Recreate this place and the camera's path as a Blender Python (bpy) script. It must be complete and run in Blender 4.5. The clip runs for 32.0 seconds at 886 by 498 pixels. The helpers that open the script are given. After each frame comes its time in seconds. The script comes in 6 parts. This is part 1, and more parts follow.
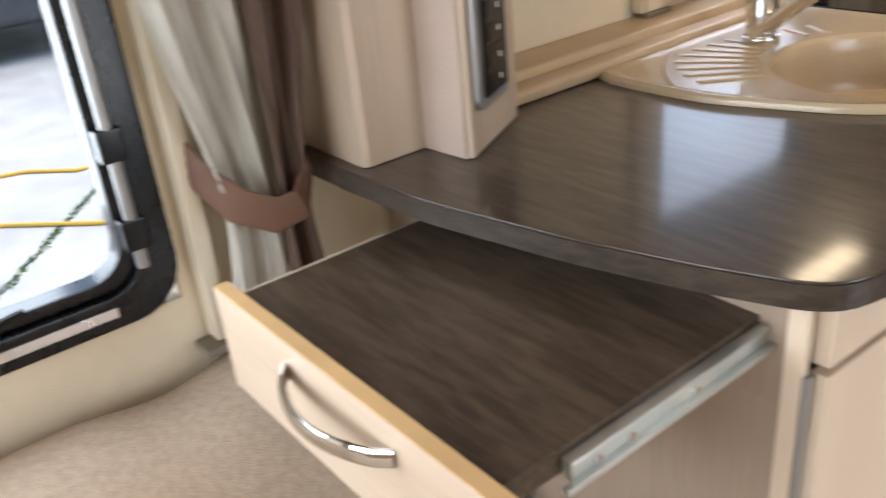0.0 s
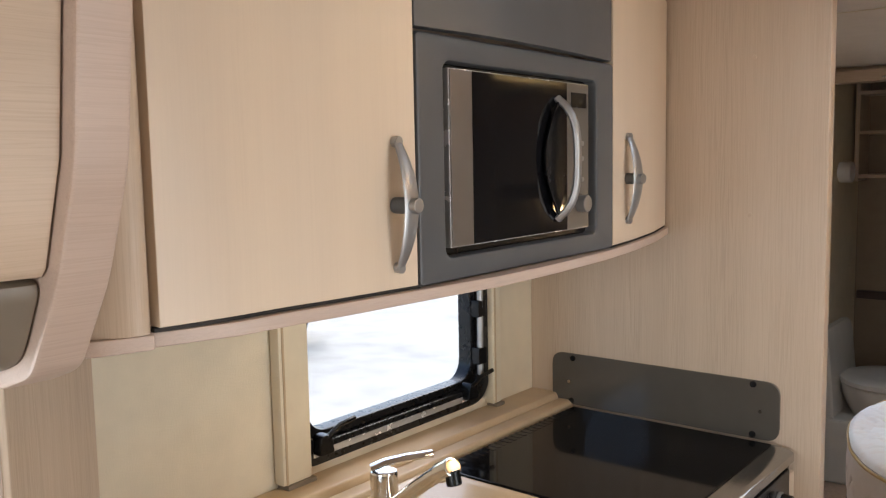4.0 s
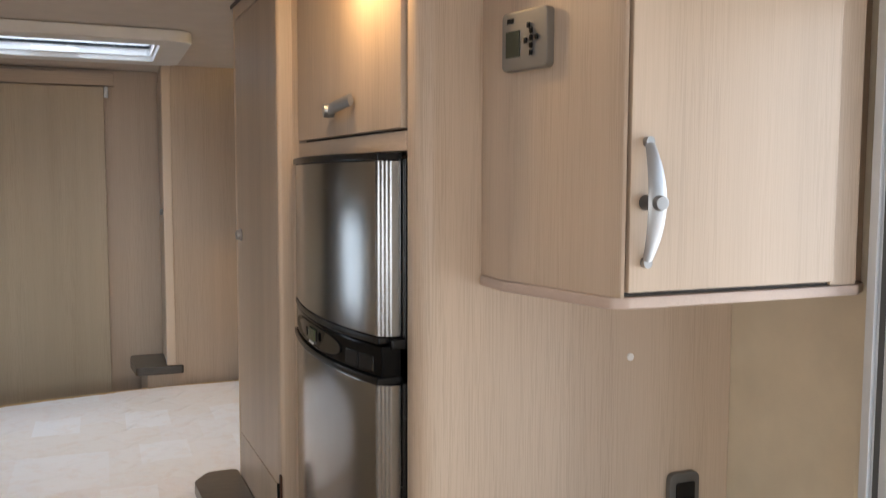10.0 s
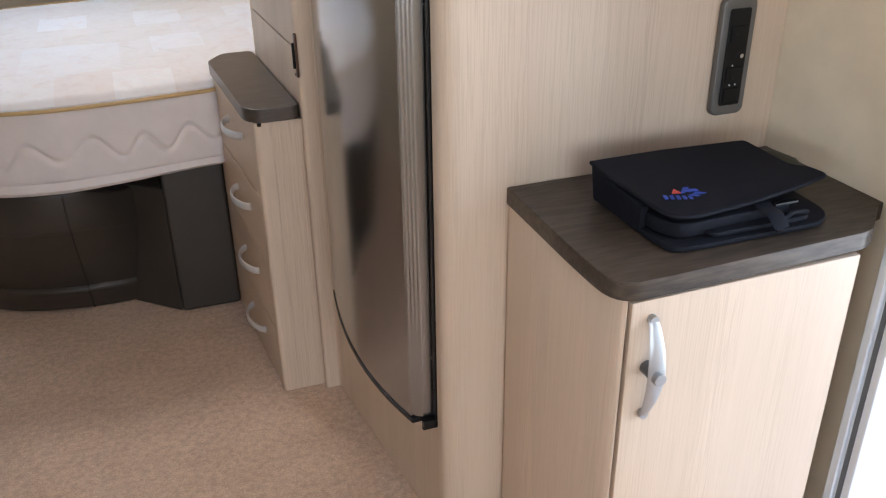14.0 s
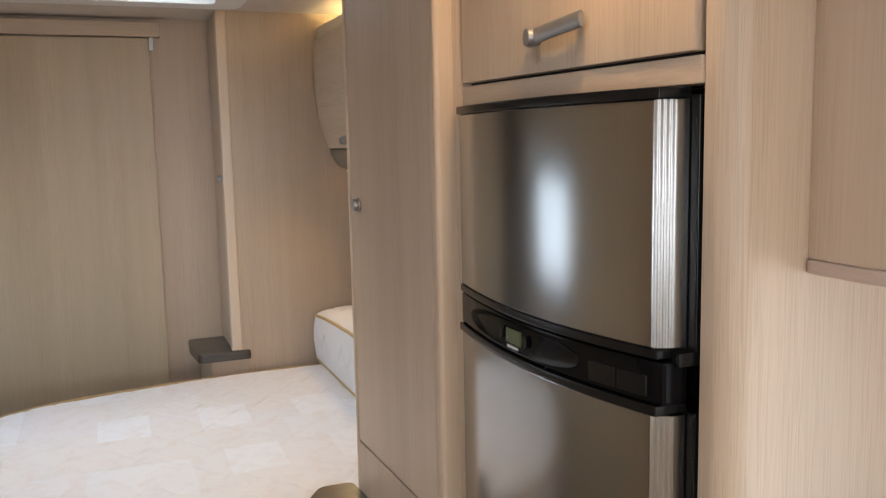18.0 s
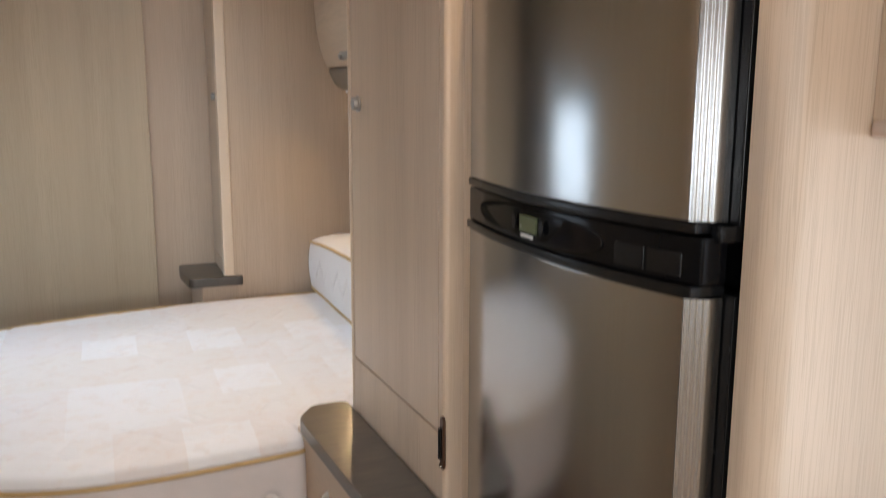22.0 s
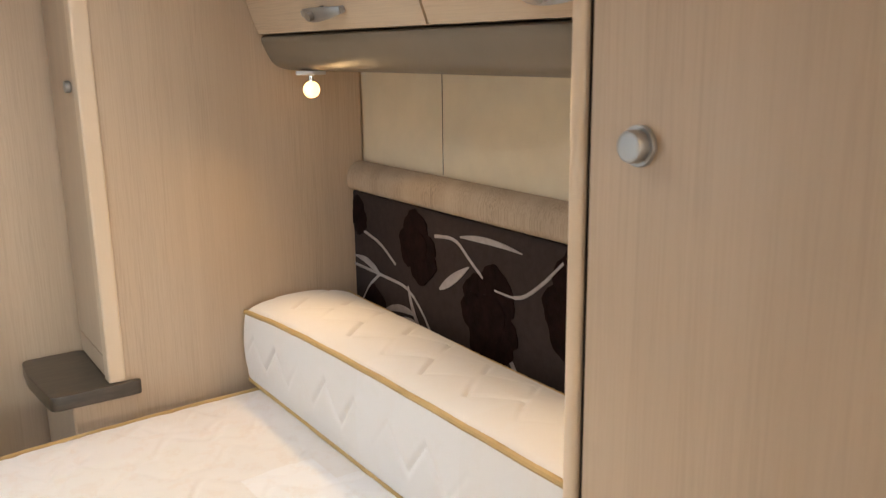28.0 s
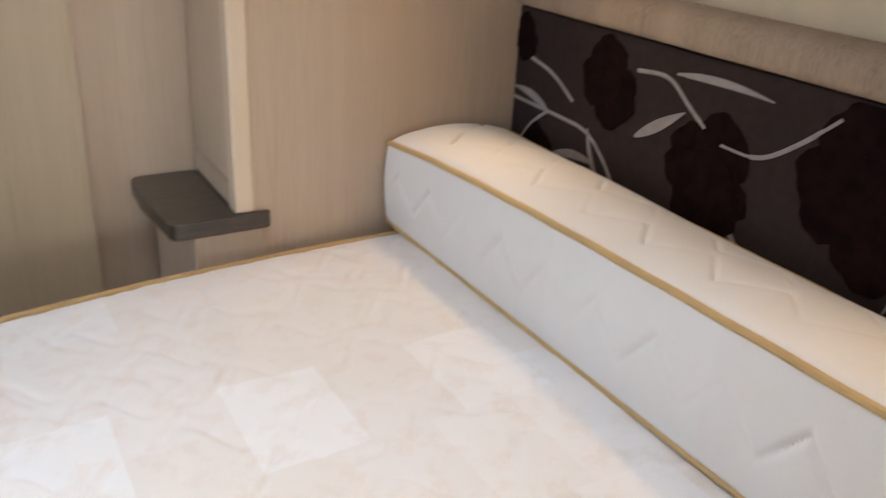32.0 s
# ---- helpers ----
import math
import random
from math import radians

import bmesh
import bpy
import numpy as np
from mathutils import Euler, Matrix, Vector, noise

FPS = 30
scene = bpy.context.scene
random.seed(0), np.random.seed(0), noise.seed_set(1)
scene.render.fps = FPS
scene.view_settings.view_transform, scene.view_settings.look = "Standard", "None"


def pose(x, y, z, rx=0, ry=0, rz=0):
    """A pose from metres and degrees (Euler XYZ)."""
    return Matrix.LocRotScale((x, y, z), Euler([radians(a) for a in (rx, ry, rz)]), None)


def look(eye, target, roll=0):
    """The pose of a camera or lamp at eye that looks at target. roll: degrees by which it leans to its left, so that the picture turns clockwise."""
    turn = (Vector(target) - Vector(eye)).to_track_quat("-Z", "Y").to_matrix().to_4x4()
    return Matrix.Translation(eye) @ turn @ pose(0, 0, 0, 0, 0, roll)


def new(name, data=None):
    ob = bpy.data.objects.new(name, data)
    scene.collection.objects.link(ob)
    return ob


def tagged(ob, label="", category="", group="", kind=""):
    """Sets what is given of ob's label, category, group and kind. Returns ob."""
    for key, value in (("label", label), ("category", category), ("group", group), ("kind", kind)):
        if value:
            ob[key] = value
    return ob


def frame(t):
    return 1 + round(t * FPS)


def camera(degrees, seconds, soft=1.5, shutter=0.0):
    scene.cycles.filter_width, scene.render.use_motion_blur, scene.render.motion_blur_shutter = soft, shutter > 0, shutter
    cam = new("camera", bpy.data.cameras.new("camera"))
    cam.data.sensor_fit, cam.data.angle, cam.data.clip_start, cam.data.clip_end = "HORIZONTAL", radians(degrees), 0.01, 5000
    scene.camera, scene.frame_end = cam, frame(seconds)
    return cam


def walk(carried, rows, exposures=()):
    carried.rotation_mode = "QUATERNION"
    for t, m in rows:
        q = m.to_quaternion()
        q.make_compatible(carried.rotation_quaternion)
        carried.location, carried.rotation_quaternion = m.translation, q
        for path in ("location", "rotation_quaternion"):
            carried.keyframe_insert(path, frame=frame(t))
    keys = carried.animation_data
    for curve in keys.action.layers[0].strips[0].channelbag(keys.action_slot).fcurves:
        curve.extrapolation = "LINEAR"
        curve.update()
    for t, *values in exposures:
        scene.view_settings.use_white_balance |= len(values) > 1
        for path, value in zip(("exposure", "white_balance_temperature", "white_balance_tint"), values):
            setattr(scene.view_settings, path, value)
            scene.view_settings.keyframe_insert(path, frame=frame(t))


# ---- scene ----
cam = camera(55.0, 32.0, 1.15, 0.35)
PATH = [
    (0, (0.066, -0.296, 1.242), (-1.373, 0.758, 0.338), -5.8),
    (0.5, (0.126, -0.235, 1.259), (-1.114, 1.04, 0.343), -2.9),
    (1, (0.188, -0.178, 1.279), (-1.026, 1.166, 0.432), -2.5),
    (1.5, (0.219, -0.136, 1.31), (-0.993, 1.282, 0.588), -1.8),
    (2, (0.224, -0.117, 1.351), (-1.007, 1.351, 0.776), -2.0),
    (2.5, (0.221, -0.118, 1.406), (-1.031, 1.385, 0.986), -2.4),
    (4.5, (0.269, -0.094, 1.464), (-0.973, 1.463, 1.288), -1.3),
    (5, (0.282, -0.071, 1.461), (-0.856, 1.566, 1.302), -1.1),
    (5.5, (0.281, -0.035, 1.461), (-0.587, 1.761, 1.313), -0.4),
    (6, (0.246, 0.006, 1.463), (-0.26, 1.937, 1.336), 0.4),
    (6.5, (0.215, 0.043, 1.475), (0.096, 2.037, 1.376), 1.0),
    (7, (0.223, 0.079, 1.491), (0.483, 2.061, 1.434), -0.1),
    (7.5, (0.256, 0.092, 1.5), (0.778, 2.022, 1.474), -0.7),
    (8, (0.274, 0.097, 1.502), (0.922, 1.989, 1.496), -0.6),
    (8.5, (0.261, 0.113, 1.481), (0.968, 1.983, 1.463), -0.4),
    (9, (0.255, 0.122, 1.463), (0.985, 1.983, 1.407), -0.5),
    (9.5, (0.25, 0.128, 1.44), (0.993, 1.983, 1.345), -0.2),
    (10, (0.24, 0.132, 1.393), (0.984, 1.982, 1.231), 0.2),
    (10.5, (0.246, 0.139, 1.339), (0.99, 1.972, 1.049), 0.3),
    (11, (0.251, 0.16, 1.284), (0.974, 1.966, 0.821), 0.1),
    (11.5, (0.281, 0.204, 1.226), (0.957, 1.974, 0.585), -0.2),
    (12, (0.308, 0.229, 1.189), (0.96, 1.962, 0.434), -0.6),
    (12.5, (0.315, 0.235, 1.17), (0.948, 1.94, 0.339), -0.9),
    (13, (0.303, 0.221, 1.158), (0.919, 1.908, 0.278), -0.9),
    (13.5, (0.285, 0.201, 1.153), (0.898, 1.875, 0.245), -0.8),
    (15.5, (0.244, 0.304, 1.218), (0.764, 2.012, 0.317), -1.2),
    (16, (0.267, 0.37, 1.21), (0.687, 2.116, 0.331), -1.2),
    (16.5, (0.221, 0.447, 1.241), (0.646, 2.234, 0.452), -1.7),
    (17, (0.148, 0.517, 1.304), (0.699, 2.351, 0.727), -2.2),
    (17.5, (0.108, 0.562, 1.356), (0.771, 2.412, 0.982), -1.5),
    (18, (0.091, 0.581, 1.385), (0.821, 2.425, 1.129), -1.2),
    (18.5, (0.088, 0.582, 1.383), (0.85, 2.417, 1.155), -0.7),
    (19, (0.083, 0.59, 1.38), (0.868, 2.416, 1.157), -0.3),
    (19.5, (0.075, 0.599, 1.374), (0.869, 2.422, 1.161), 0.1),
    (20, (0.064, 0.601, 1.371), (0.859, 2.424, 1.163), 0.5),
    (20.5, (0.069, 0.617, 1.363), (0.857, 2.443, 1.153), 0.3),
    (21, (0.092, 0.651, 1.355), (0.861, 2.486, 1.154), -0.1),
    (21.5, (0.11, 0.674, 1.34), (0.866, 2.513, 1.123), -0.1),
    (22, (0.11, 0.669, 1.281), (0.841, 2.495, 0.921), 0.2),
    (22.5, (0.104, 0.645, 1.224), (0.779, 2.436, 0.644), -0.1),
    (23, (0.09, 0.641, 1.211), (0.682, 2.412, 0.493), -0.1),
    (23.5, (0.115, 0.735, 1.179), (0.548, 2.469, 0.282), 0.6),
    (24, (0.166, 0.835, 1.17), (0.444, 2.526, 0.138), 0.2),
    (24.5, (0.159, 0.933, 1.167), (0.383, 2.589, 0.069), -1.4),
    (25, (0.112, 1.097, 1.168), (0.451, 2.717, 0.046), -2.4),
    (25.5, (0.089, 1.206, 1.197), (0.593, 2.819, 0.127), -2.0),
    (26, (0.09, 1.314, 1.223), (0.742, 2.985, 0.338), 0.9),
    (26.5, (0.144, 1.418, 1.276), (0.881, 3.137, 0.567), -0.8),
    (28.5, (0.102, 1.893, 1.35), (1.273, 3.465, 0.952), -0.0),
    (29, (0.137, 2.003, 1.4), (1.346, 3.566, 1.093), 0.6),
    (29.5, (0.107, 2.099, 1.445), (1.478, 3.544, 1.261), 0.9),
    (30, (0.052, 2.206, 1.445), (1.563, 3.499, 1.233), -0.6),
    (30.5, (0.016, 2.258, 1.37), (1.509, 3.51, 0.918), -1.5),
    (31, (0.007, 2.261, 1.329), (1.423, 3.518, 0.688), -0.9),
    (31.5, (0.028, 2.209, 1.294), (1.288, 3.571, 0.55), 0.8),
    (32, (0.056, 2.124, 1.255), (1.014, 3.673, 0.429), 3.3),
]
EXPOSURES = [(0, 0.35, 6250, 10), (1, 0.56, 6350, 10), (2, 0.22, 6400, 10), (5, 0.40, 6450, 10), (6, 0.5, 6900, 11), (7, 0.5, 6900, 11), (8, -0.2, 6650, 10), (9, -0.12, 6600, 10), (10, 0.1, 6400, 10), (11, 0.27, 6150, 10), (13, 0.45, 5900, 10), (16, 0.86, 6150, 10), (17, 0.60, 6300, 10), (19, 0.46, 6500, 10), (21, 0.5, 6500, 10), (22, 0.6, 6350, 10), (24, 0.78, 6750, 11), (25, 0.78, 6750, 11), (26, 0.54, 6700, 10), (28.5, 1.35, 7400, 10), (29, 1.7, 7400, 10), (30, 1.22, 7400, 10), (31, 0.88, 6300, 10), (32, 0.68, 6500, 10)]
walk(cam, [(t, look(eye, target, roll)) for t, eye, target, roll in PATH], EXPOSURES)

# ---- world, sun, large lights ----
world = bpy.data.worlds.new("sky")
scene.world = world
world.use_nodes = True
wn = world.node_tree.nodes
sky = wn.new("ShaderNodeTexSky")
sky.sky_type, sky.sun_disc = "NISHITA", False
sky.sun_elevation, sky.sun_rotation = radians(52), radians(-10)
sky.air_density, sky.dust_density = 1.0, 3.0
wn["Background"].inputs[1].default_value = 0.45
world.node_tree.links.new(sky.outputs[0], wn["Background"].inputs[0])
sun = new("sun", bpy.data.lights.new("sun", "SUN"))
sun.data.energy, sun.data.angle, sun.data.color = 2.3, radians(70), (1.0, 0.97, 0.93)
sun.matrix_world = look((0.5, 5, 8), (0, 0, 0))


def area(name, eye, target, sx, sy, power, color, spread=180):
    lamp = new(name, bpy.data.lights.new(name, "AREA"))
    lamp.data.shape, lamp.data.size, lamp.data.size_y = "RECTANGLE", sx, sy
    lamp.data.energy, lamp.data.color, lamp.data.spread = power, color, radians(spread)
    lamp.matrix_world = look(eye, target)
    return lamp


def bulb(name, eye, power, color, radius=0.02):
    lamp = new(name, bpy.data.lights.new(name, "POINT"))
    lamp.data.energy, lamp.data.color, lamp.data.shadow_soft_size = power, color, radius
    lamp.location = eye
    return lamp


DAY = (0.94, 0.975, 1.0)
WARM = (1.0, 0.66, 0.32)
area("rooflight_daylight", (0.16, 1.27, 1.93), (0.16, 1.27, 0), 0.37, 0.38, 1.7, DAY)
area("rear_rooflight_daylight", (0.115, 2.93, 1.93), (0.115, 2.93, 0), 0.58, 0.36, 3.0, (0.90, 0.95, 1.0), 130)
area("door_daylight", (1.80, 0.60, 1.0), (0, 0.60, 1.1), 1.0, 1.7, 18, DAY, 160)
area("front_window_daylight", (0.19, -2.28, 1.16), (0.19, 0, -0.1), 1.56, 0.86, 15, DAY, 120)
area("lounge_window_daylight", (-0.865, -0.49, 1.07), (0.9, 0.1, 0.8), 0.8, 0.48, 6.5, DAY, 150)
area("bed_window_daylight", (-0.95, 3.10, 1.10), (0.3, 2.95, 0.6), 0.86, 0.56, 2.5, (0.74, 0.88, 1.0), 140)
bulb("halogen_glow", (0.553, 1.372, 1.742), 3.1, WARM, 0.009)


def spot(name, eye, target, power, color, degrees, blend=0.35, radius=0.012):
    lamp = new(name, bpy.data.lights.new(name, "SPOT"))
    lamp.data.energy, lamp.data.color, lamp.data.shadow_soft_size = power, color, radius
    lamp.data.spot_size, lamp.data.spot_blend = radians(degrees), blend
    lamp.matrix_world = look(eye, target)
    return lamp


spot("reading_glow", (0.877, 3.348, 1.231), (0.30, 2.72, 0.63), 3.6, WARM, 146, 1.0)
spot("reading_glow_near", (0.877, 2.335, 1.231), (0.25, 2.72, 0.63), 2.0, WARM, 130, 0.7)
area("worktop_strip_glow", (-0.54, 0.925, 1.2895), (-0.54, 0.925, 0), 0.05, 0.18, 0.42, (1.0, 0.78, 0.50))
area("locker_top_glow", (0.93, 2.85, 1.735), (0.93, 2.85, 3), 0.06, 1.1, 3.5, (1.0, 0.78, 0.38))


# ---- materials ----
def material(name, rough=0.5, metal=0.0, coat=0.0):
    m = bpy.data.materials.new(name)
    m.use_nodes = True
    b = m.node_tree.nodes["Principled BSDF"]
    b.inputs["Roughness"].default_value = rough
    b.inputs["Metallic"].default_value = metal
    b.inputs["Coat Weight"].default_value = coat
    b.inputs["Coat Roughness"].default_value = 0.12
    return m, m.node_tree.nodes, m.node_tree.links, b


def noise_node(n, l, scale, stretch=(1, 1, 1), detail=4.0, rough=0.55, turn=(0, 0, 0), shift=None):
    tc, mp, tx = n.new("ShaderNodeTexCoord"), n.new("ShaderNodeMapping"), n.new("ShaderNodeTexNoise")
    mp.inputs["Scale"].default_value = stretch
    mp.inputs["Rotation"].default_value = turn
    tx.inputs["Scale"].default_value, tx.inputs["Detail"].default_value, tx.inputs["Roughness"].default_value = scale, detail, rough
    l.new(tc.outputs["Object"], mp.inputs[0])
    if shift is not None:
        l.new(shift, mp.inputs["Location"])
    l.new(mp.outputs[0], tx.inputs["Vector"])
    return tx.outputs["Fac"]


def ramp(n, l, src, stops):
    r = n.new("ShaderNodeValToRGB")
    e = r.color_ramp.elements
    while len(e) < len(stops):
        e.new(0.5)
    for k, (p, c) in enumerate(stops):
        e[k].position, e[k].color = p, (*c, 1) if len(c) == 3 else c
    l.new(src, r.inputs[0])
    return r.outputs[0]


def mixed(n, l, a, b, fac, blend="MIX"):
    m = n.new("ShaderNodeMix")
    m.data_type, m.blend_type = "RGBA", blend
    for sock, v in ((m.inputs[0], fac), (m.inputs[6], a), (m.inputs[7], b)):
        if isinstance(v, (int, float)):
            sock.default_value = v
        elif isinstance(v, tuple):
            sock.default_value = (*v, 1)
        else:
            l.new(v, sock)
    return m.outputs[2]


def bumped(n, l, b, src, strength, dist=0.002, old=None):
    k = n.new("ShaderNodeBump")
    k.inputs["Strength"].default_value, k.inputs["Distance"].default_value = strength, dist
    l.new(src, k.inputs["Height"])
    if old is not None:
        l.new(old, k.inputs["Normal"])
    l.new(k.outputs[0], b.inputs["Normal"])
    return k.outputs[0]


def wood(name, light, dark, along="z", rough=0.42, contrast=0.50):
    """Pale foil-faced board: broad soft bands, fine wavy grain that comes and goes, every board cut from another place."""
    m, n, l, b = material(name, rough)
    axis = {"z": 2, "y": 1, "x": 0}[along]
    run = lambda k: tuple(k if j == axis else 1 for j in range(3))
    info, shift = n.new("ShaderNodeObjectInfo"), n.new("ShaderNodeVectorMath")
    shift.operation, shift.inputs[1].default_value = "MULTIPLY", (7.3, 9.1, 5.7)
    l.new(info.outputs["Random"], shift.inputs[0])
    s = shift.outputs[0]
    broad = noise_node(n, l, 10, run(0.025), 3.0, 0.6, shift=s)
    zone = noise_node(n, l, 15, run(0.06), 2.0, 0.5, shift=s)
    grain = noise_node(n, l, 380, run(0.022), 4.0, 0.6, shift=s)
    fine = noise_node(n, l, 760, run(0.012), 2.0, shift=s)
    grain.node.inputs["Distortion"].default_value = 0.8
    fine.node.inputs["Distortion"].default_value = 0.5
    mid = tuple((p + q) / 2 for p, q in zip(light, dark))
    c = ramp(n, l, broad, [(0.28, tuple(0.98 * v for v in mid)), (0.50, tuple(0.5 * (p + q) for p, q in zip(mid, light))), (0.72, tuple(1.02 * v for v in light))])
    lines = ramp(n, l, grain, [(0.40, tuple(q / p for p, q in zip(light, dark))), (0.53, (1, 1, 1)), (0.75, (1.0, 1.0, 1.0))])
    fac = n.new("ShaderNodeMapRange")
    fac.inputs["From Min"].default_value, fac.inputs["From Max"].default_value = 0.35, 0.65
    fac.inputs["To Min"].default_value, fac.inputs["To Max"].default_value = 0.22 * contrast, 0.95 * contrast
    l.new(zone, fac.inputs[0])
    c = mixed(n, l, c, lines, fac.outputs[0], "MULTIPLY")
    f = ramp(n, l, fine, [(0.38, (0.86, 0.84, 0.82)), (0.56, (1, 1, 1))])
    c = mixed(n, l, c, f, 0.40 * contrast, "MULTIPLY")
    l.new(c, b.inputs["Base Color"])
    bumped(n, l, b, grain, 0.05, 0.0006)
    return m


def plain(name, color, rough=0.5, metal=0.0, vary=0.08, scale=14, bump=0.0, bscale=300, coat=0.0, spec=0.5):
    m, n, l, b = material(name, rough, metal, coat)
    b.inputs["Specular IOR Level"].default_value = spec
    f = noise_node(n, l, scale, (1, 1, 1), 5.0)
    lo, hi = tuple(v * (1 - vary) for v in color), tuple(min(1, v * (1 + vary)) for v in color)
    l.new(ramp(n, l, f, [(0.3, lo), (0.7, hi)]), b.inputs["Base Color"])
    r = n.new("ShaderNodeMapRange")
    r.inputs["To Min"].default_value, r.inputs["To Max"].default_value = max(0.02, rough - 0.06), min(1, rough + 0.06)
    l.new(noise_node(n, l, scale * 4, (1, 1, 1), 3.0), r.inputs[0])
    l.new(r.outputs[0], b.inputs["Roughness"])
    if bump:
        bumped(n, l, b, noise_node(n, l, bscale, (1, 1, 1), 3.0), bump, 0.002)
    return m


OAK_L, OAK_D = (0.575, 0.45, 0.335), (0.42, 0.318, 0.228)
OAK = wood("pale_oak", OAK_L, OAK_D)
OAK_Y = wood("pale_oak_lengthwise", (0.59, 0.462, 0.345), (0.455, 0.343, 0.245), "y")
OAK_X = wood("pale_oak_crosswise", OAK_L, OAK_D, "x")
DOOR_CREAM = wood("cream_door_foil", (0.68, 0.55, 0.415), (0.60, 0.475, 0.355), "z", 0.38, 0.18)
# oak darkened to brown, for the shade on the kitchen unit's end
CARCASS_SHADED = wood("shaded_carcass_board", (0.36, 0.27, 0.20), (0.27, 0.20, 0.145), "z", 0.5, 0.5)
EDGE_PINK = wood("edge_band", (0.54, 0.42, 0.345), (0.45, 0.345, 0.28), "y", 0.45, 0.5)
CEIL = plain("ceiling_vinyl", (0.62, 0.55, 0.48), 0.6, vary=0.04, bump=0.15, bscale=500)
WALL = plain("cream_wall_vinyl", (0.73, 0.63, 0.472), 0.55, vary=0.05, bump=0.3, bscale=420)
CREAM = plain("cream_plastic", (0.70, 0.61, 0.46), 0.4, vary=0.05)
LEDGE = plain("beige_ledge", (0.52, 0.39, 0.25), 0.36, vary=0.08)


def steel(name, color, rough, along):
    m, n, l, b = material(name, rough, 1.0)
    b.inputs["Anisotropic"].default_value = 0.15
    b.inputs["Anisotropic Rotation"].default_value = 0.25
    g = noise_node(n, l, 260, along, 3.0)
    l.new(ramp(n, l, g, [(0.3, tuple(v * 0.95 for v in color)), (0.7, color)]), b.inputs["Base Color"])
    bumped(n, l, b, g, 0.012, 0.0005)
    return m


STEEL = steel("brushed_steel", (0.39, 0.385, 0.38), 0.18, (1, 1, 0.02))
STEEL_EDGE = steel("bright_steel_edge", (0.29, 0.285, 0.28), 0.24, (1, 1, 0.02))
CHROME = plain("chrome", (0.80, 0.80, 0.80), 0.08, 1.0, vary=0.03)
SILVER = plain("satin_silver", (0.38, 0.38, 0.38), 0.40, 0.85, vary=0.06)
SILVER_BRIGHT = plain("bright_satin_silver", (0.78, 0.78, 0.80), 0.26, 0.7, vary=0.04)
ZINC = plain("zinc_rail", (0.62, 0.66, 0.64), 0.35, 0.8, vary=0.1)
ALU = plain("door_aluminium", (0.68, 0.71, 0.74), 0.4, 0.3, vary=0.05)
BLACK = plain("black_plastic", (0.006, 0.006, 0.0065), 0.25, vary=0.15, spec=0.28)
RUBBER = plain("black_frame", (0.007, 0.007, 0.008), 0.28, vary=0.2, spec=0.35)
GREY = plain("grey_satin_surround", (0.085, 0.088, 0.092), 0.4, vary=0.06)
LIP = plain("taupe_lip", (0.20, 0.165, 0.125), 0.45, vary=0.06)
# near-black for seams, and for the shade in door gaps and at plinths
SHADOW_GAP = plain("dark_gap_shade", (0.02, 0.015, 0.012), 0.7, vary=0.1)
TRACK = plain("brown_track", (0.045, 0.025, 0.02), 0.5, vary=0.1)
SINK = plain("beige_composite", (0.52, 0.395, 0.25), 0.26, vary=0.045, scale=240, coat=0.25)
CERAMIC = plain("white_ceramic", (0.70, 0.68, 0.64), 0.15, vary=0.03)
WHITE = plain("white_plastic", (0.75, 0.73, 0.70), 0.4, vary=0.04)
CLOTH_BLACK = plain("black_nylon", (0.006, 0.0065, 0.010), 0.7, vary=0.2, scale=60, bump=0.4, bscale=700, spec=0.15)
INK_BLUE = plain("blue_print", (0.02, 0.045, 0.26), 0.6)
INK_RED = plain("red_print", (0.40, 0.045, 0.03), 0.6)
BROWN_LATCH = plain("bronze_latch", (0.07, 0.03, 0.015), 0.35, 0.4)


def worktop_mat(name, lo, hi, rough, turn=0.5):
    m, n, l, b = material(name, rough, coat=0.6)
    b.inputs["Coat Roughness"].default_value = 0.10
    b.inputs["Specular IOR Level"].default_value = 0.2
    a = noise_node(n, l, 16, (0.30, 1.0, 1.0), 6.0, 0.65, (0, 0, turn))
    d = noise_node(n, l, 110, (0.14, 1.0, 1.0), 4.0, 0.6, (0, 0, turn))
    c = mixed(n, l, ramp(n, l, a, [(0.3, lo), (0.7, hi)]), ramp(n, l, d, [(0.4, lo), (0.62, hi)]), 0.45)
    l.new(c, b.inputs["Base Color"])
    bumped(n, l, b, d, 0.10, 0.0006)
    return m


TOP = worktop_mat("dark_slate_laminate", (0.036, 0.027, 0.020), (0.108, 0.081, 0.060), 0.30)
TOP_DARK = worktop_mat("dark_laminate_polished", (0.014, 0.0105, 0.0075), (0.066, 0.050, 0.036), 0.36, 1.5)
TOP_DARK.node_tree.nodes["Principled BSDF"].inputs["Specular IOR Level"].default_value = 0.7
TOP_DARK.node_tree.nodes["Principled BSDF"].inputs["Coat Weight"].default_value = 0.35
TOP_DARK.node_tree.nodes["Principled BSDF"].inputs["Coat Roughness"].default_value = 0.12
TOP_EDGE = worktop_mat("dark_laminate_edging", (0.026, 0.020, 0.015), (0.078, 0.059, 0.044), 0.40, 0.5)
TOP_EDGE.node_tree.nodes["Principled BSDF"].inputs["Coat Weight"].default_value = 0.2
TOP_CABINET = worktop_mat("dark_slate_laminate_matt", (0.022, 0.016, 0.012), (0.085, 0.064, 0.047), 0.40, 0.9)
TOP_CABINET.node_tree.nodes["Principled BSDF"].inputs["Coat Weight"].default_value = 0.12
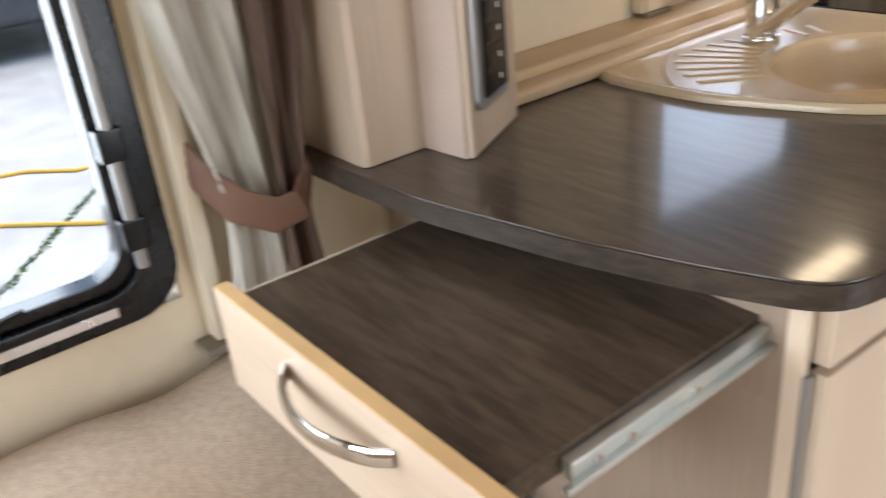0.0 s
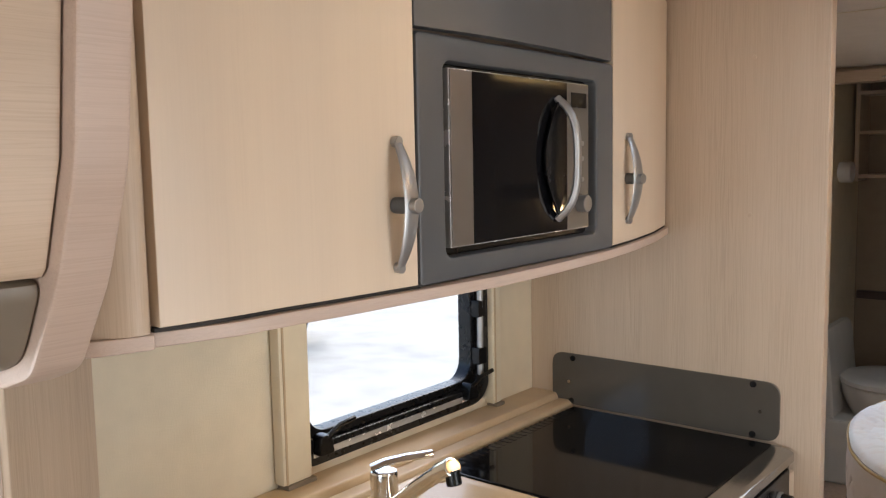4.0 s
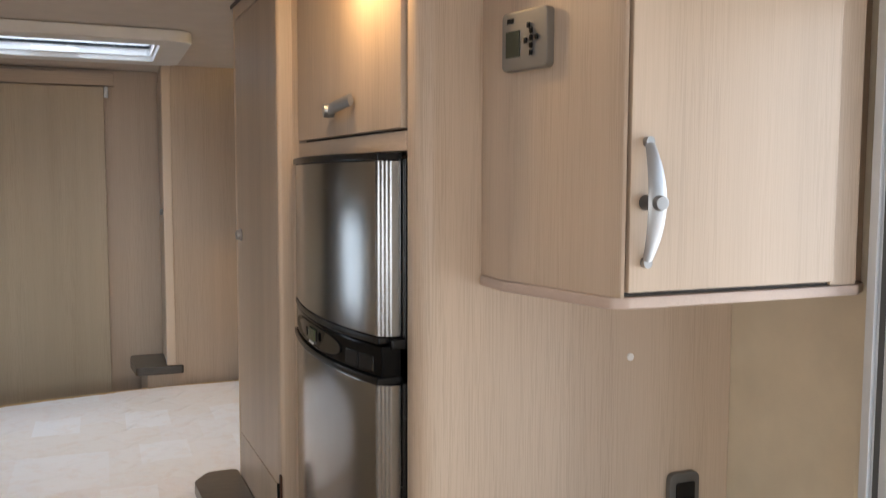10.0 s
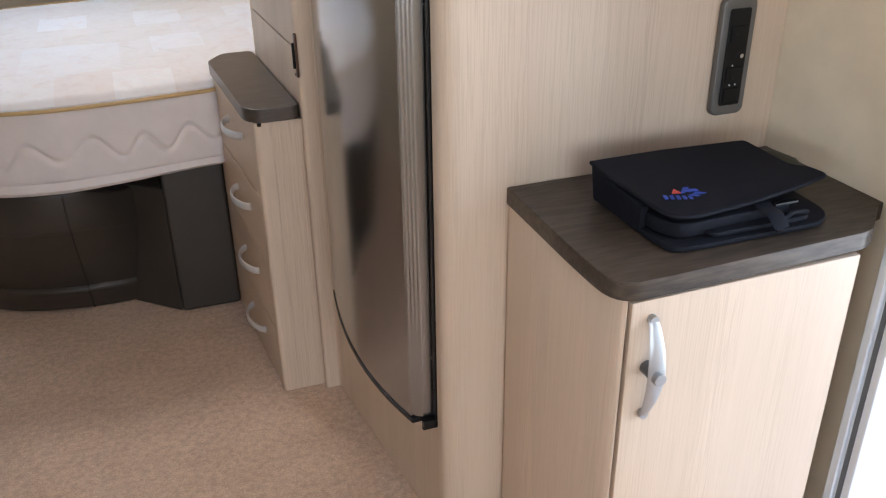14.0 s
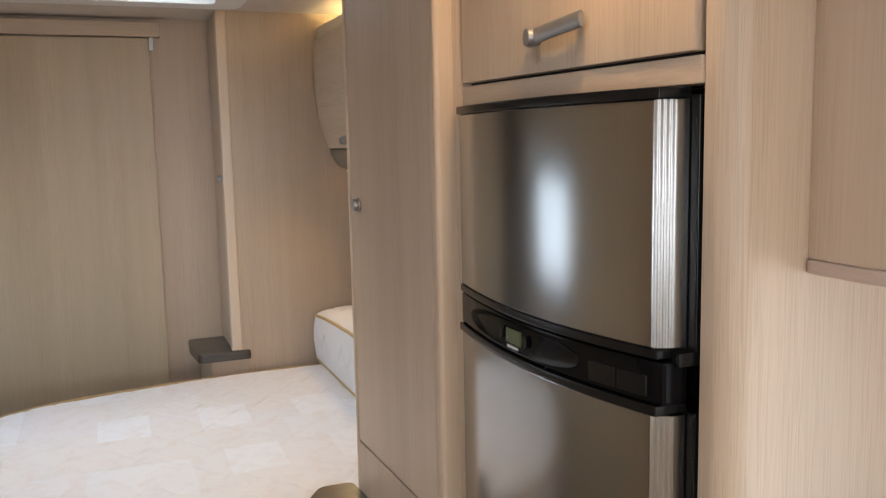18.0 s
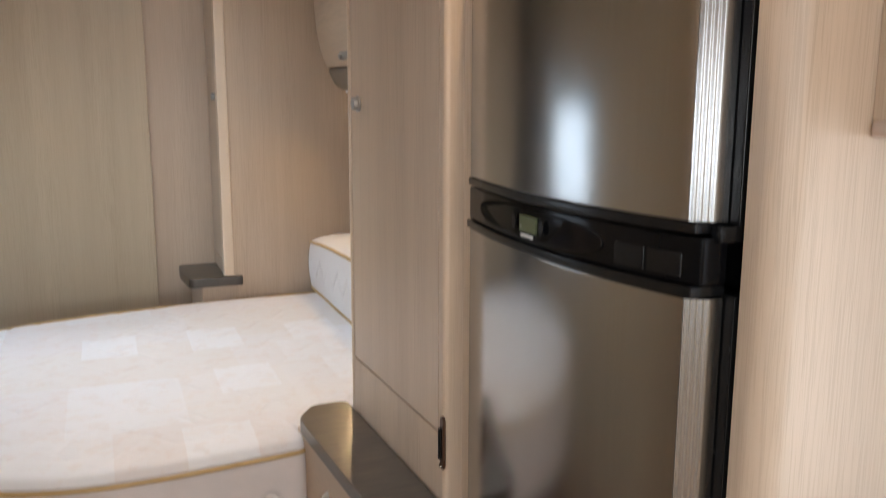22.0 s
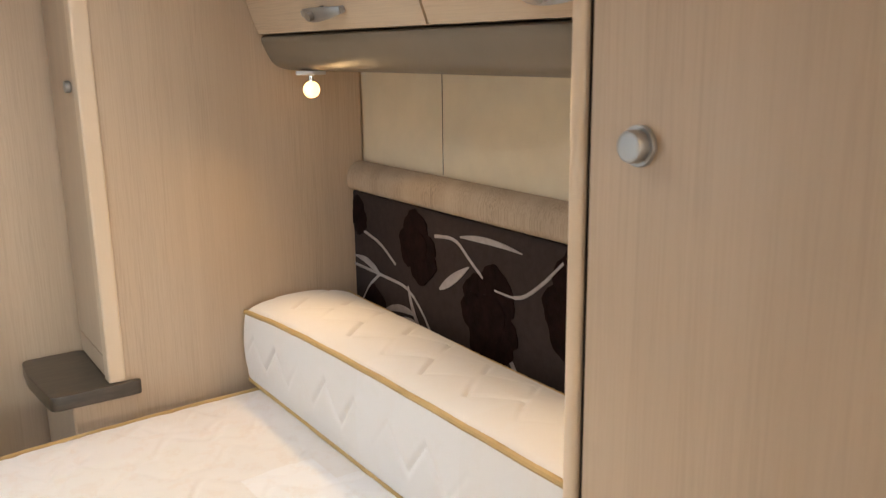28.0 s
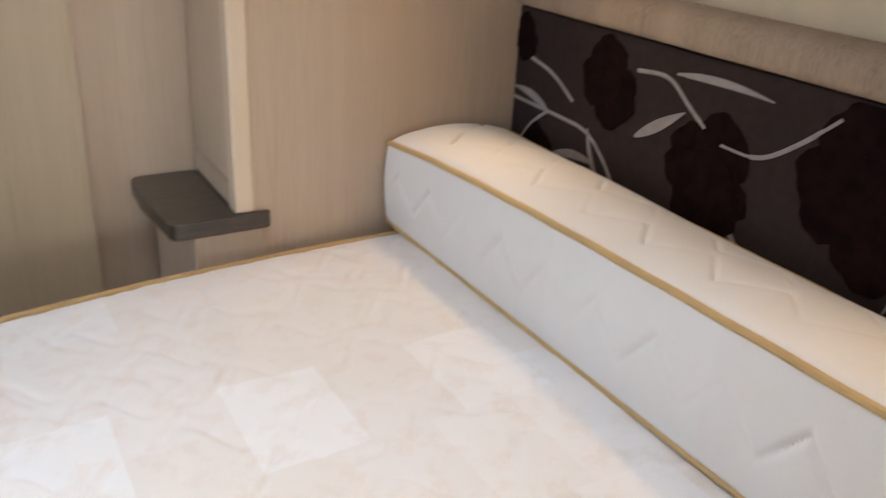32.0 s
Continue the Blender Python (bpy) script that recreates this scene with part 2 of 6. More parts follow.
TABLE_TOP = worktop_mat("brown_slate_laminate", (0.032, 0.022, 0.015), (0.115, 0.082, 0.055), 0.36, 0.0)
TABLE_TOP.node_tree.nodes["Principled BSDF"].inputs["Coat Weight"].default_value = 0.25


def carpet_mat():
    m, n, l, b = material("beige_carpet", 0.95)
    a, d, e = noise_node(n, l, 260, detail=5.0, rough=0.7), noise_node(n, l, 6, detail=6.0, rough=0.65), noise_node(n, l, 70, detail=5.0, rough=0.7)
    c = mixed(n, l, ramp(n, l, a, [(0.3, (0.27, 0.178, 0.118)), (0.7, (0.68, 0.49, 0.355))]), ramp(n, l, d, [(0.3, (0.40, 0.28, 0.195)), (0.7, (0.60, 0.44, 0.32))]), 0.5)
    c = mixed(n, l, c, ramp(n, l, e, [(0.38, (0.90, 0.885, 0.87)), (0.60, (1.27, 1.26, 1.24))]), 0.8, "MULTIPLY")
    l.new(c, b.inputs["Base Color"])
    b.inputs["Sheen Weight"].default_value = 0.2
    bumped(n, l, b, e, 0.35, 0.004, bumped(n, l, b, a, 0.7, 0.003))
    return m


CARPET = carpet_mat()


def ticking_mat(name, quilt, blocks=1.0):
    """Woven mattress cover with faint pale patchwork of pink and sand blocks."""
    m, n, l, b = material(name, 0.8)
    def patches(across, lengthwise, slip):
        """One random value for each block of an uneven patchwork."""
        tc, cut, sep = n.new("ShaderNodeTexCoord"), n.new("ShaderNodeVectorMath"), n.new("ShaderNodeSeparateXYZ")
        cut.operation, cut.inputs[1].default_value = "MULTIPLY", (across, lengthwise, 0)
        l.new(tc.outputs["Object"], cut.inputs[0])
        l.new(cut.outputs[0], sep.inputs[0])
        row, slide, add, col, both, wn_ = [n.new("ShaderNodeMath") for _ in range(4)] + [n.new("ShaderNodeCombineXYZ"), n.new("ShaderNodeTexWhiteNoise")]
        row.operation, slide.operation, add.operation, col.operation = "FLOOR", "MULTIPLY", "ADD", "FLOOR"
        slide.inputs[1].default_value = slip
        l.new(sep.outputs[1], row.inputs[0])
        l.new(row.outputs[0], slide.inputs[0])
        l.new(sep.outputs[0], add.inputs[0])
        l.new(slide.outputs[0], add.inputs[1])
        l.new(add.outputs[0], col.inputs[0])
        l.new(col.outputs[0], both.inputs[0])
        l.new(row.outputs[0], both.inputs[1])
        l.new(both.outputs[0], wn_.inputs[0])
        return wn_.outputs["Value"]

    base = ramp(n, l, patches(4.3, 3.4, 0.37), [(0.0, (0.79, 0.76, 0.735)), (0.3, (0.78, 0.735, 0.685)), (0.55, (0.82, 0.81, 0.80)), (0.8, (0.785, 0.735, 0.705))])
    white = ramp(n, l, patches(7.6, 5.6, 0.61), [(0.80, (0, 0, 0)), (0.81, (1, 1, 1))])
    base = mixed(n, l, base, (0.85, 0.85, 0.85), mixed(n, l, (0, 0, 0), white, 0.8))
    fl = noise_node(n, l, 22, detail=5.0, rough=0.7)
    c = mixed(n, l, base, ramp(n, l, fl, [(0.52, (1, 1, 1)), (0.62, (0.96, 0.90, 0.86)), (0.7, (1, 1, 1))]), 0.8, "MULTIPLY")
    c = mixed(n, l, (0.74, 0.72, 0.705), mixed(n, l, c, (0.95, 0.95, 0.97), 1.0, "MULTIPLY"), 0.85 * blocks)
    l.new(c, b.inputs["Base Color"])
    b.inputs["Sheen Weight"].default_value = 0.15
    weave = noise_node(n, l, 600, detail=2.0)
    bumped(n, l, b, noise_node(n, l, 16, detail=2.0), 0.5 * quilt, 0.012, bumped(n, l, b, weave, 0.25, 0.001))
    return m


TICKING = ticking_mat("mattress_ticking", 0.2)
TICK_PLAIN = ticking_mat("bolster_ticking", 0.2, 0.25)
TICK_SIDE = plain("mattress_border", (0.66, 0.59, 0.555), 0.8, vary=0.05, bump=0.3, bscale=500)
PIPING = plain("gold_piping", (0.50, 0.34, 0.15), 0.6, vary=0.1)
VINYL = plain("taupe_leatherette", (0.034, 0.027, 0.0205), 0.45, vary=0.1, bump=0.25, bscale=380)
HEAD_DARK = plain("dark_brown_fabric", (0.034, 0.024, 0.023), 0.85, vary=0.15, scale=60, bump=0.4, bscale=600, spec=0.15)
FLOCK = plain("maroon_flock", (0.010, 0.0035, 0.0035), 0.95, vary=0.5, scale=45, bump=0.6, bscale=120, spec=0.1)
LEAF = plain("silver_grey_print", (0.30, 0.27, 0.27), 0.7, vary=0.15, scale=60)
DOOR_Y = wood("pale_oak_doors", (0.63, 0.495, 0.355), (0.50, 0.385, 0.27), "y", 0.4, 0.75)
LEDGE_CLOTH = wood("oatmeal_cloth", (0.44, 0.34, 0.25), (0.27, 0.20, 0.145), "z", 0.9, 0.9)
SOFA = plain("beige_upholstery", (0.47, 0.36, 0.26), 0.9, vary=0.12, scale=120, bump=0.5, bscale=500)
CURTAIN = plain("cream_curtain", (0.74, 0.70, 0.62), 0.85, vary=0.08, bump=0.2)
CURTAIN_B = plain("brown_curtain", (0.21, 0.135, 0.10), 0.8, vary=0.12, bump=0.2)
TIEBACK = plain("brown_tieback", (0.15, 0.075, 0.046), 0.6, vary=0.1)
CONCRETE = plain("pale_concrete", (0.40, 0.39, 0.365), 0.9, vary=0.16, scale=3, bump=0.4, bscale=60)
CAR_PAINT = plain("black_car_paint", (0.012, 0.013, 0.016), 0.2, vary=0.1, coat=0.6)
TAIL_RED = plain("tail_lamp_red", (0.45, 0.02, 0.02), 0.2)
TYRE = plain("tyre_rubber", (0.02, 0.02, 0.02), 0.8)
VAN_WHITE = plain("white_grp_shell", (0.75, 0.75, 0.74), 0.35, vary=0.04)
CABLE = plain("yellow_cable", (0.75, 0.42, 0.05), 0.5)
GRASS = plain("grass_green", (0.06, 0.11, 0.025), 0.9, vary=0.3)


def glass_mat(name, tint, rough=0.0, alpha=0.12):
    m, n, l, b = material(name, 0.03)
    t, mix = n.new("ShaderNodeBsdfTransparent"), n.new("ShaderNodeMixShader")
    t.inputs[0].default_value = (*tint, 1)
    b.inputs["Base Color"].default_value = (0.02, 0.02, 0.02, 1)
    mix.inputs[0].default_value = alpha
    l.new(t.outputs[0], mix.inputs[1])
    l.new(b.outputs[0], mix.inputs[2])
    l.new(mix.outputs[0], n["Material Output"].inputs[0])
    return m


PANE = glass_mat("acrylic_pane", (0.93, 0.95, 0.96), alpha=0.06)
SMOKED = plain("smoked_glass", (0.085, 0.075, 0.062), 0.06, vary=0.06, coat=0.3)
BLACK_GLASS = plain("black_glass", (0.005, 0.005, 0.006), 0.05, vary=0.1, spec=0.18)
OVEN_GLASS = plain("dark_oven_glass", (0.02, 0.017, 0.015), 0.08, vary=0.1)
LCD = plain("grey_green_lcd", (0.10, 0.12, 0.06), 0.25)


def glow(name, color, power):
    m, n, l, b = material(name, 0.4)
    b.inputs["Base Color"].default_value = (0.8, 0.8, 0.8, 1)
    b.inputs["Emission Color"].default_value = (*color, 1)
    b.inputs["Emission Strength"].default_value = power
    return m


BULB = glow("lit_halogen_glass", (1.0, 0.70, 0.36), 0.75)
READING_BULB = glow("lit_reading_bulb", (1.0, 0.58, 0.24), 1.6)


# ---- building helpers ----
def finish(bm, bevel=0.0, seg=2):
    if bevel:
        bmesh.ops.recalc_face_normals(bm, faces=bm.faces)
        es = [e for e in bm.edges if len(e.link_faces) == 2 and e.calc_face_angle(0) > 0.6]
        bmesh.ops.bevel(bm, geom=es, offset=bevel, segments=seg, profile=0.5, affect="EDGES", clamp_overlap=True)
    return bm


def part(name, bm, mat, parent=None, label="", smooth=True):
    bmesh.ops.recalc_face_normals(bm, faces=bm.faces)
    me = bpy.data.meshes.new(name)
    bm.to_mesh(me)
    bm.free()
    me.materials.append(mat)
    if smooth:
        me.shade_smooth()
        me.set_sharp_from_angle(angle=radians(38))
    ob = new(name, me)
    if smooth and len(me.polygons) < 8000:
        wn_ = ob.modifiers.new("weighted_normals", "WEIGHTED_NORMAL")
        wn_.mode, wn_.weight, wn_.keep_sharp = "FACE_AREA", 90, True
    if parent is not None:
        ob.parent = parent
        if parent.type == "EMPTY":
            ob.matrix_parent_inverse = Matrix.Translation(-parent.location)
    return tagged(ob, label=label)


def thing(name, base, label, category, group="", kind=""):
    ob = new(name)
    ob.empty_display_size = 0.05
    ob.location = base
    return tagged(ob, label, category, group, kind)


def solo(name, bm, mat, label="", category="", kind="", group=""):
    return tagged(part(name, bm, mat), label, category, group, kind)


def box(x0, x1, y0, y1, z0, z1, bevel=0.0, bm=None, seg=2):
    own = bm is None
    bm = bm or bmesh.new()
    m = Matrix.LocRotScale(((x0 + x1) / 2, (y0 + y1) / 2, (z0 + z1) / 2), None, (abs(x1 - x0), abs(y1 - y0), abs(z1 - z0)))
    bmesh.ops.create_cube(bm, size=1, matrix=m)
    return finish(bm, bevel, seg) if own else bm


def prism(pts, lo, hi, axis="z", bevel=0.0, bm=None, seg=2):
    """The outline pts in the plane across axis, drawn out from lo to hi. x: (y, z), y: (x, z), z: (x, y)."""
    own = bm is None
    bm = bm or bmesh.new()
    at = {"x": lambda p, k: (k, p[0], p[1]), "y": lambda p, k: (p[0], k, p[1]), "z": lambda p, k: (p[0], p[1], k)}[axis]
    a = [bm.verts.new(at(p, lo)) for p in pts]
    b = [bm.verts.new(at(p, hi)) for p in pts]
    bm.faces.new(a)
    bm.faces.new(b[::-1])
    for k in range(len(pts)):
        bm.faces.new((a[k - 1], a[k], b[k], b[k - 1]))
    return finish(bm, bevel, seg) if own else bm


def holed(u0, u1, v0, v1, holes, lo, hi, axis):
    """A wall or ceiling slab with rectangular openings (u0, u1, v0, v1)."""
    bm = bmesh.new()
    us = sorted({u0, u1, *[h[k] for h in holes for k in (0, 1)]})
    vs = sorted({v0, v1, *[h[k] for h in holes for k in (2, 3)]})
    for a, b in zip(us, us[1:]):
        for c, d in zip(vs, vs[1:]):
            if not any(h[0] < (a + b) / 2 < h[1] and h[2] < (c + d) / 2 < h[3] for h in holes):
                e = {"x": (lo, hi, a, b, c, d), "y": (a, b, lo, hi, c, d), "z": (a, b, c, d, lo, hi)}[axis]
                box(*e, bm=bm)
    return bm


def rounded(u0, u1, v0, v1, r, seg=6):
    pts = []
    for cx, cy, a0 in ((u1 - r, v1 - r, 0), (u0 + r, v1 - r, 90), (u0 + r, v0 + r, 180), (u1 - r, v0 + r, 270)):
        for k in range(seg + 1):
            a = radians(a0 + 90 * k / seg)
            pts.append((cx + r * math.cos(a), cy + r * math.sin(a)))
    return pts


def soften(pts, r, seg=4, closed=True):
    """Rounds the corners of an outline."""
    out, n = [], len(pts)
    for k in range(n):
        p, c, q = Vector(pts[k - 1]), Vector(pts[k]), Vector(pts[(k + 1) % n])
        if not closed and k in (0, n - 1):
            out.append(tuple(c))
            continue
        a = c + (p - c).normalized() * min(r, (p - c).length * 0.45)
        b = c + (q - c).normalized() * min(r, (q - c).length * 0.45)
        for j in range(seg + 1):
            t = j / seg
            out.append(tuple(a * (1 - t) ** 2 + c * 2 * t * (1 - t) + b * t * t))
    return out


def loft(rings, closed=True, cap0=True, cap1=True, bm=None):
    bm = bm or bmesh.new()
    vs = [[bm.verts.new(p) for p in r] for r in rings]
    n = len(rings[0])
    for a, b in zip(vs, vs[1:]):
        for k in range(n if closed else n - 1):
            j = (k + 1) % n
            bm.faces.new((a[k], a[j], b[j], b[k]))
    if closed and cap0:
        bm.faces.new(vs[0][::-1])
    if closed and cap1:
        bm.faces.new(vs[-1])
    return bm


def tube(path, r, seg=10, closed=False, flat=None, bm=None):
    """A round or flattened bar along a path of points; flat: (width, height, up)."""
    pts, rings, n = [Vector(p) for p in path], [], len(path)
    up = Vector(flat[2]) if flat else Vector((0, 0, 1))
    for k, p in enumerate(pts):
        a, b = pts[(k - 1) % n] if closed or k else p, pts[(k + 1) % n] if closed or k < n - 1 else p
        d = (b - a).normalized()
        s = d.cross(up)
        if s.length < 1e-4:
            s = d.cross(Vector((0.3, 1, 0)))
        s.normalize()
        u = s.cross(d)
        w, h = (flat[0], flat[1]) if flat else (r, r)
        rings.append([p + s * w * math.cos(2 * math.pi * j / seg) + u * h * math.sin(2 * math.pi * j / seg) for j in range(seg)])
    if closed:
        rings.append(rings[0])
    bm2 = loft(rings, True, not closed, not closed, bm)
    if closed:
        bmesh.ops.remove_doubles(bm2, verts=bm2.verts, dist=1e-6)
    return bm2


def rod(a, b, r, seg=16, bevel=0.0, r2=None):
    a, b = Vector(a), Vector(b)
    bm = bmesh.new()
    q = (b - a).to_track_quat("Z", "Y").to_matrix().to_4x4()
    bmesh.ops.create_cone(bm, cap_ends=True, segments=seg, radius1=r, radius2=r if r2 is None else r2, depth=(b - a).length, matrix=Matrix.Translation((a + b) / 2) @ q)
    return finish(bm, bevel)


def ring(outer, inner, lo, hi, axis, bevel=0.0):
    at = {"x": lambda p, k: (k, p[0], p[1]), "y": lambda p, k: (p[0], k, p[1]), "z": lambda p, k: (p[0], p[1], k)}[axis]
    rs = [[at(p, lo) for p in outer], [at(p, hi) for p in outer], [at(p, hi) for p in inner], [at(p, lo) for p in inner], [at(p, lo) for p in outer]]
    bm = loft(rs, True, False, False)
    bmesh.ops.remove_doubles(bm, verts=bm.verts, dist=1e-6)
    return finish(bm, bevel)


def bow_handle(parent, c, out, along, size=0.15, mat=None, knob=True, reach=0.019):
    """A curved flat bar with a round push knob through its middle."""
    c, out, along = Vector(c), Vector(out).normalized(), Vector(along).normalized()
    side = out.cross(along)
    path = []
    for k in range(13):
        t = k / 12 * 2 - 1
        path.append(c + along * (t * size / 2) + out * (0.004 + reach * (1 - t * t)))
    rings = []
    for k, p in enumerate(path):
        t = k / 12 * 2 - 1
        w = 0.006 + 0.0065 * (1 - t * t)
        rings.append([p + side * (w * math.cos(a)) + out * (0.0026 * math.sin(a)) for a in [2 * math.pi * j / 12 for j in range(12)]])
    h = part("handle", loft(rings), mat or SILVER, parent, "curved satin silver handle")
    for s in (-1, 1):
        q = c + along * (s * size / 2 * 0.97)
        part("foot", rod(q, q + out * 0.008, 0.006, 10), mat or SILVER, h)
    if knob:
        part("stem", rod(c, c + out * 0.022, 0.009, 14), GREY, h)
        part("knob", rod(c + out * 0.020, c + out * (reach + 0.014), 0.0085, 16, 0.0015), mat or SILVER, h)
    return h


def curve_at(pts, v):
    """x on a bowed front given as (y, x) pairs."""
    ys, xs = [p[0] for p in pts], [p[1] for p in pts]
    return float(np.interp(v, ys, xs))


def bowed(pts, y0, y1, z0, z1, thick, off=0.0, n=10, bevel=0.0):
    """A panel that follows a bowed front between y0 and y1; its face stands off metres proud of it."""
    front = [(curve_at(pts, y0 + (y1 - y0) * k / n) + off, y0 + (y1 - y0) * k / n) for k in range(n + 1)]
    back = [(x - thick, y) for x, y in front[::-1]]
    return prism(front + back, z0, z1, "z", bevel)


def hit_outline(poly, c, a):
    d, best = Vector((math.cos(a), math.sin(a))), 9
    for k in range(len(poly)):
        p, q = Vector(poly[k - 1]), Vector(poly[k])
        e = q - p
        den = d.x * e.y - d.y * e.x
        if abs(den) > 1e-9:
            w = p - Vector(c)
            t, u = (w.x * e.y - w.y * e.x) / den, (w.x * d.y - w.y * d.x) / den
            if t > 0 and -1e-6 <= u <= 1 + 1e-6:
                best = min(best, t)
    return best

# ---- the large structure ----
XL, XR, YF, YB, ZC = -0.815, 1.195, -2.35, 4.45, 1.81
solo("floor", box(XL - 0.04, XR + 0.04, YF - 0.04, YB + 0.04, -0.05, 0.0), CARPET, "beige cut-pile carpet, slightly worn", "floor", "structure")
ROOF1, ROOF2 = (-0.03, 0.35, 1.07, 1.47), (-0.18, 0.41, 2.74, 3.12)
solo("ceiling", holed(XL, XR, YF, YB, [ROOF1, ROOF2], ZC, ZC + 0.04, "z"), CEIL, "cream vinyl-faced ceiling board", "ceiling", "structure")
KWIN, LWIN, BWIN = (0.778, 1.335, 0.955, 1.33), (-0.95, -0.03, 0.775, 1.36), (2.72, 3.48, 0.785, 1.29)
solo("wall_left", holed(YF, YB, 0, ZC, [KWIN, LWIN, BWIN], XL - 0.04, XL, "x"), WALL, "cream textured wall lining with three windows", "wall", "structure")
DOORWAY = (0.30, 0.945, 0.0, 1.68)
solo("wall_right", holed(YF, YB, 0, ZC, [DOORWAY], XR, XR + 0.04, "x"), WALL, "cream wall lining with the entrance doorway", "wall", "structure")
solo("wall_front", holed(XL, XR, 0, ZC, [(-0.6, 0.98, 0.72, 1.60)], YF - 0.04, YF, "y"), WALL, "cream front wall with a wide window", "wall", "structure")
solo("wall_rear", box(XL, XR, YB, YB + 0.04, 0, ZC), WALL, "plain washroom rear wall", "wall", "structure")
solo("wall_bedside", box(1.052, XR, 1.29, 3.47, 0, ZC), WALL, "cream wall lining behind the bed head", "wall", "structure")
solo("wall_partition", box(XL, -0.178, 1.515, 1.545, 0, ZC, 0.004), OAK, "pale oak partition board beside the hob", "wall", "structure")
# washroom wall with its doorway, and the boards to the right of the sliding door
bm = prism([(XL, 0), (-0.765, 0), (-0.765, 1.745), (0.20, 1.745), (0.20, 0), (0.47, 0), (0.47, ZC), (XL, ZC)], 3.70, 3.73, "y")
solo("wall_washroom", bm, OAK, "pale oak washroom wall with a doorway", "wall", "structure")
solo("wall_bed_end", prism(soften([(0.462, 3.47), (0.475, 3.452), (1.05, 3.452), (1.05, 3.70), (0.462, 3.70)], 0.01), 0, ZC), OAK, "pale oak boxed partition at the bed end", "wall", "structure")

# curtain track under the ceiling
track = thing("curtain_track", (0.19, 1.62, ZC), "dark brown curtain track fixed to the ceiling", "curtain track")
part("rail", tube([(-0.178, 1.515, 1.794), (0.20, 1.625, 1.793), (0.555, 1.742, 1.790)], 0.01, 8, flat=(0.008, 0.009, (0, 0, 1))), TRACK, track)
part("rail", tube([(0.558, 1.765, 1.797), (0.551, 1.95, 1.799), (0.541, 2.24, 1.801)], 0.01, 8, flat=(0.003, 0.005, (0, 0, 1))), TRACK, track)


def rooflight(h, name, label, depth, rim):
    t = thing(name, ((h[0] + h[1]) / 2, (h[2] + h[3]) / 2, ZC), label, "rooflight")
    o, i = rounded(h[0] - rim, h[1] + rim, h[2] - rim, h[3] + rim, 0.05), rounded(h[0], h[1], h[2], h[3], 0.02)
    part("frame", ring(o, i, ZC - depth, ZC - 0.001, "z", 0.006), WHITE, t)
    part("reveal", ring(rounded(h[0] - 0.004, h[1] + 0.004, h[2] - 0.004, h[3] + 0.004, 0.02), rounded(h[0] + 0.006, h[1] - 0.006, h[2] + 0.006, h[3] - 0.006, 0.02), ZC - depth * 0.5, ZC + 0.05, "z"), WHITE, t)
    part("gasket", ring(rounded(h[0] + 0.005, h[1] - 0.005, h[2] + 0.005, h[3] - 0.005, 0.02), rounded(h[0] + 0.011, h[1] - 0.011, h[2] + 0.011, h[3] - 0.011, 0.02), ZC + 0.006, ZC + 0.014, "z"), RUBBER, t)
    p = part("pane", prism(rounded(h[0], h[1], h[2], h[3], 0.02), ZC + 0.05, ZC + 0.056, "z"), PANE, t, "clear acrylic pane")
    p.visible_shadow = False
    return t


r1 = rooflight(ROOF1, "rooflight", "white-framed rooflight in the ceiling, bright with daylight", 0.022, 0.055)
part("vent_slot", box(0.02, 0.12, 1.487, 1.497, ZC - 0.0245, ZC - 0.021), LEDGE, r1)
part("side_rail", box(0.337, 0.349, 1.082, 1.458, ZC - 0.012, ZC - 0.002, 0.002), WHITE, r1, "slim white blind side rail")
for y in (1.12, 1.27, 1.41):
    part("screw", rod((0.343, y, ZC - 0.012), (0.343, y, ZC - 0.0135), 0.0035, 10), GREY, r1)
part("fan_disc", rod((0.205, 1.225, ZC + 0.046), (0.205, 1.225, ZC + 0.030), 0.042, 32, 0.005), WHITE, r1, "round white vent disc")
part("fan_hub", rod((0.205, 1.225, ZC + 0.030), (0.205, 1.225, ZC + 0.022), 0.016, 20, 0.003), WHITE, r1)
part("blind_handle", box(0.11, 0.21, 1.468, 1.476, ZC - 0.016, ZC - 0.006, 0.002), WHITE, r1)
solo("ceiling_joint", box(0.425, 0.60, 1.1985, 1.2015, ZC - 0.0035, ZC - 0.0005, 0.001), LEDGE, "thin cream cover strip over a ceiling joint", "trim", "structure")
solo("ceiling_joint", box(-0.80, 0.545, 2.198, 2.203, ZC - 0.0025, ZC - 0.0005, 0.001), CREAM, "thin cream cover strip over a ceiling joint", "trim", "structure")
solo("ceiling_clip", box(0.424, 0.436, 1.192, 1.208, ZC - 0.008, ZC - 0.0036, 0.002), WHITE, "small white clip on a ceiling joint", "clip", "structure")
r2 = rooflight(ROOF2, "rooflight", "long rooflight above the bed with a deep cream frame", 0.035, 0.085)
part("blind_handle", box(0.05, 0.19, 3.105, 3.113, ZC - 0.02, ZC - 0.005, 0.002), WHITE, r2)
part("end_cap", box(-0.215, -0.185, 2.80, 3.06, ZC - 0.034, ZC - 0.01, 0.004), GREY, r2)


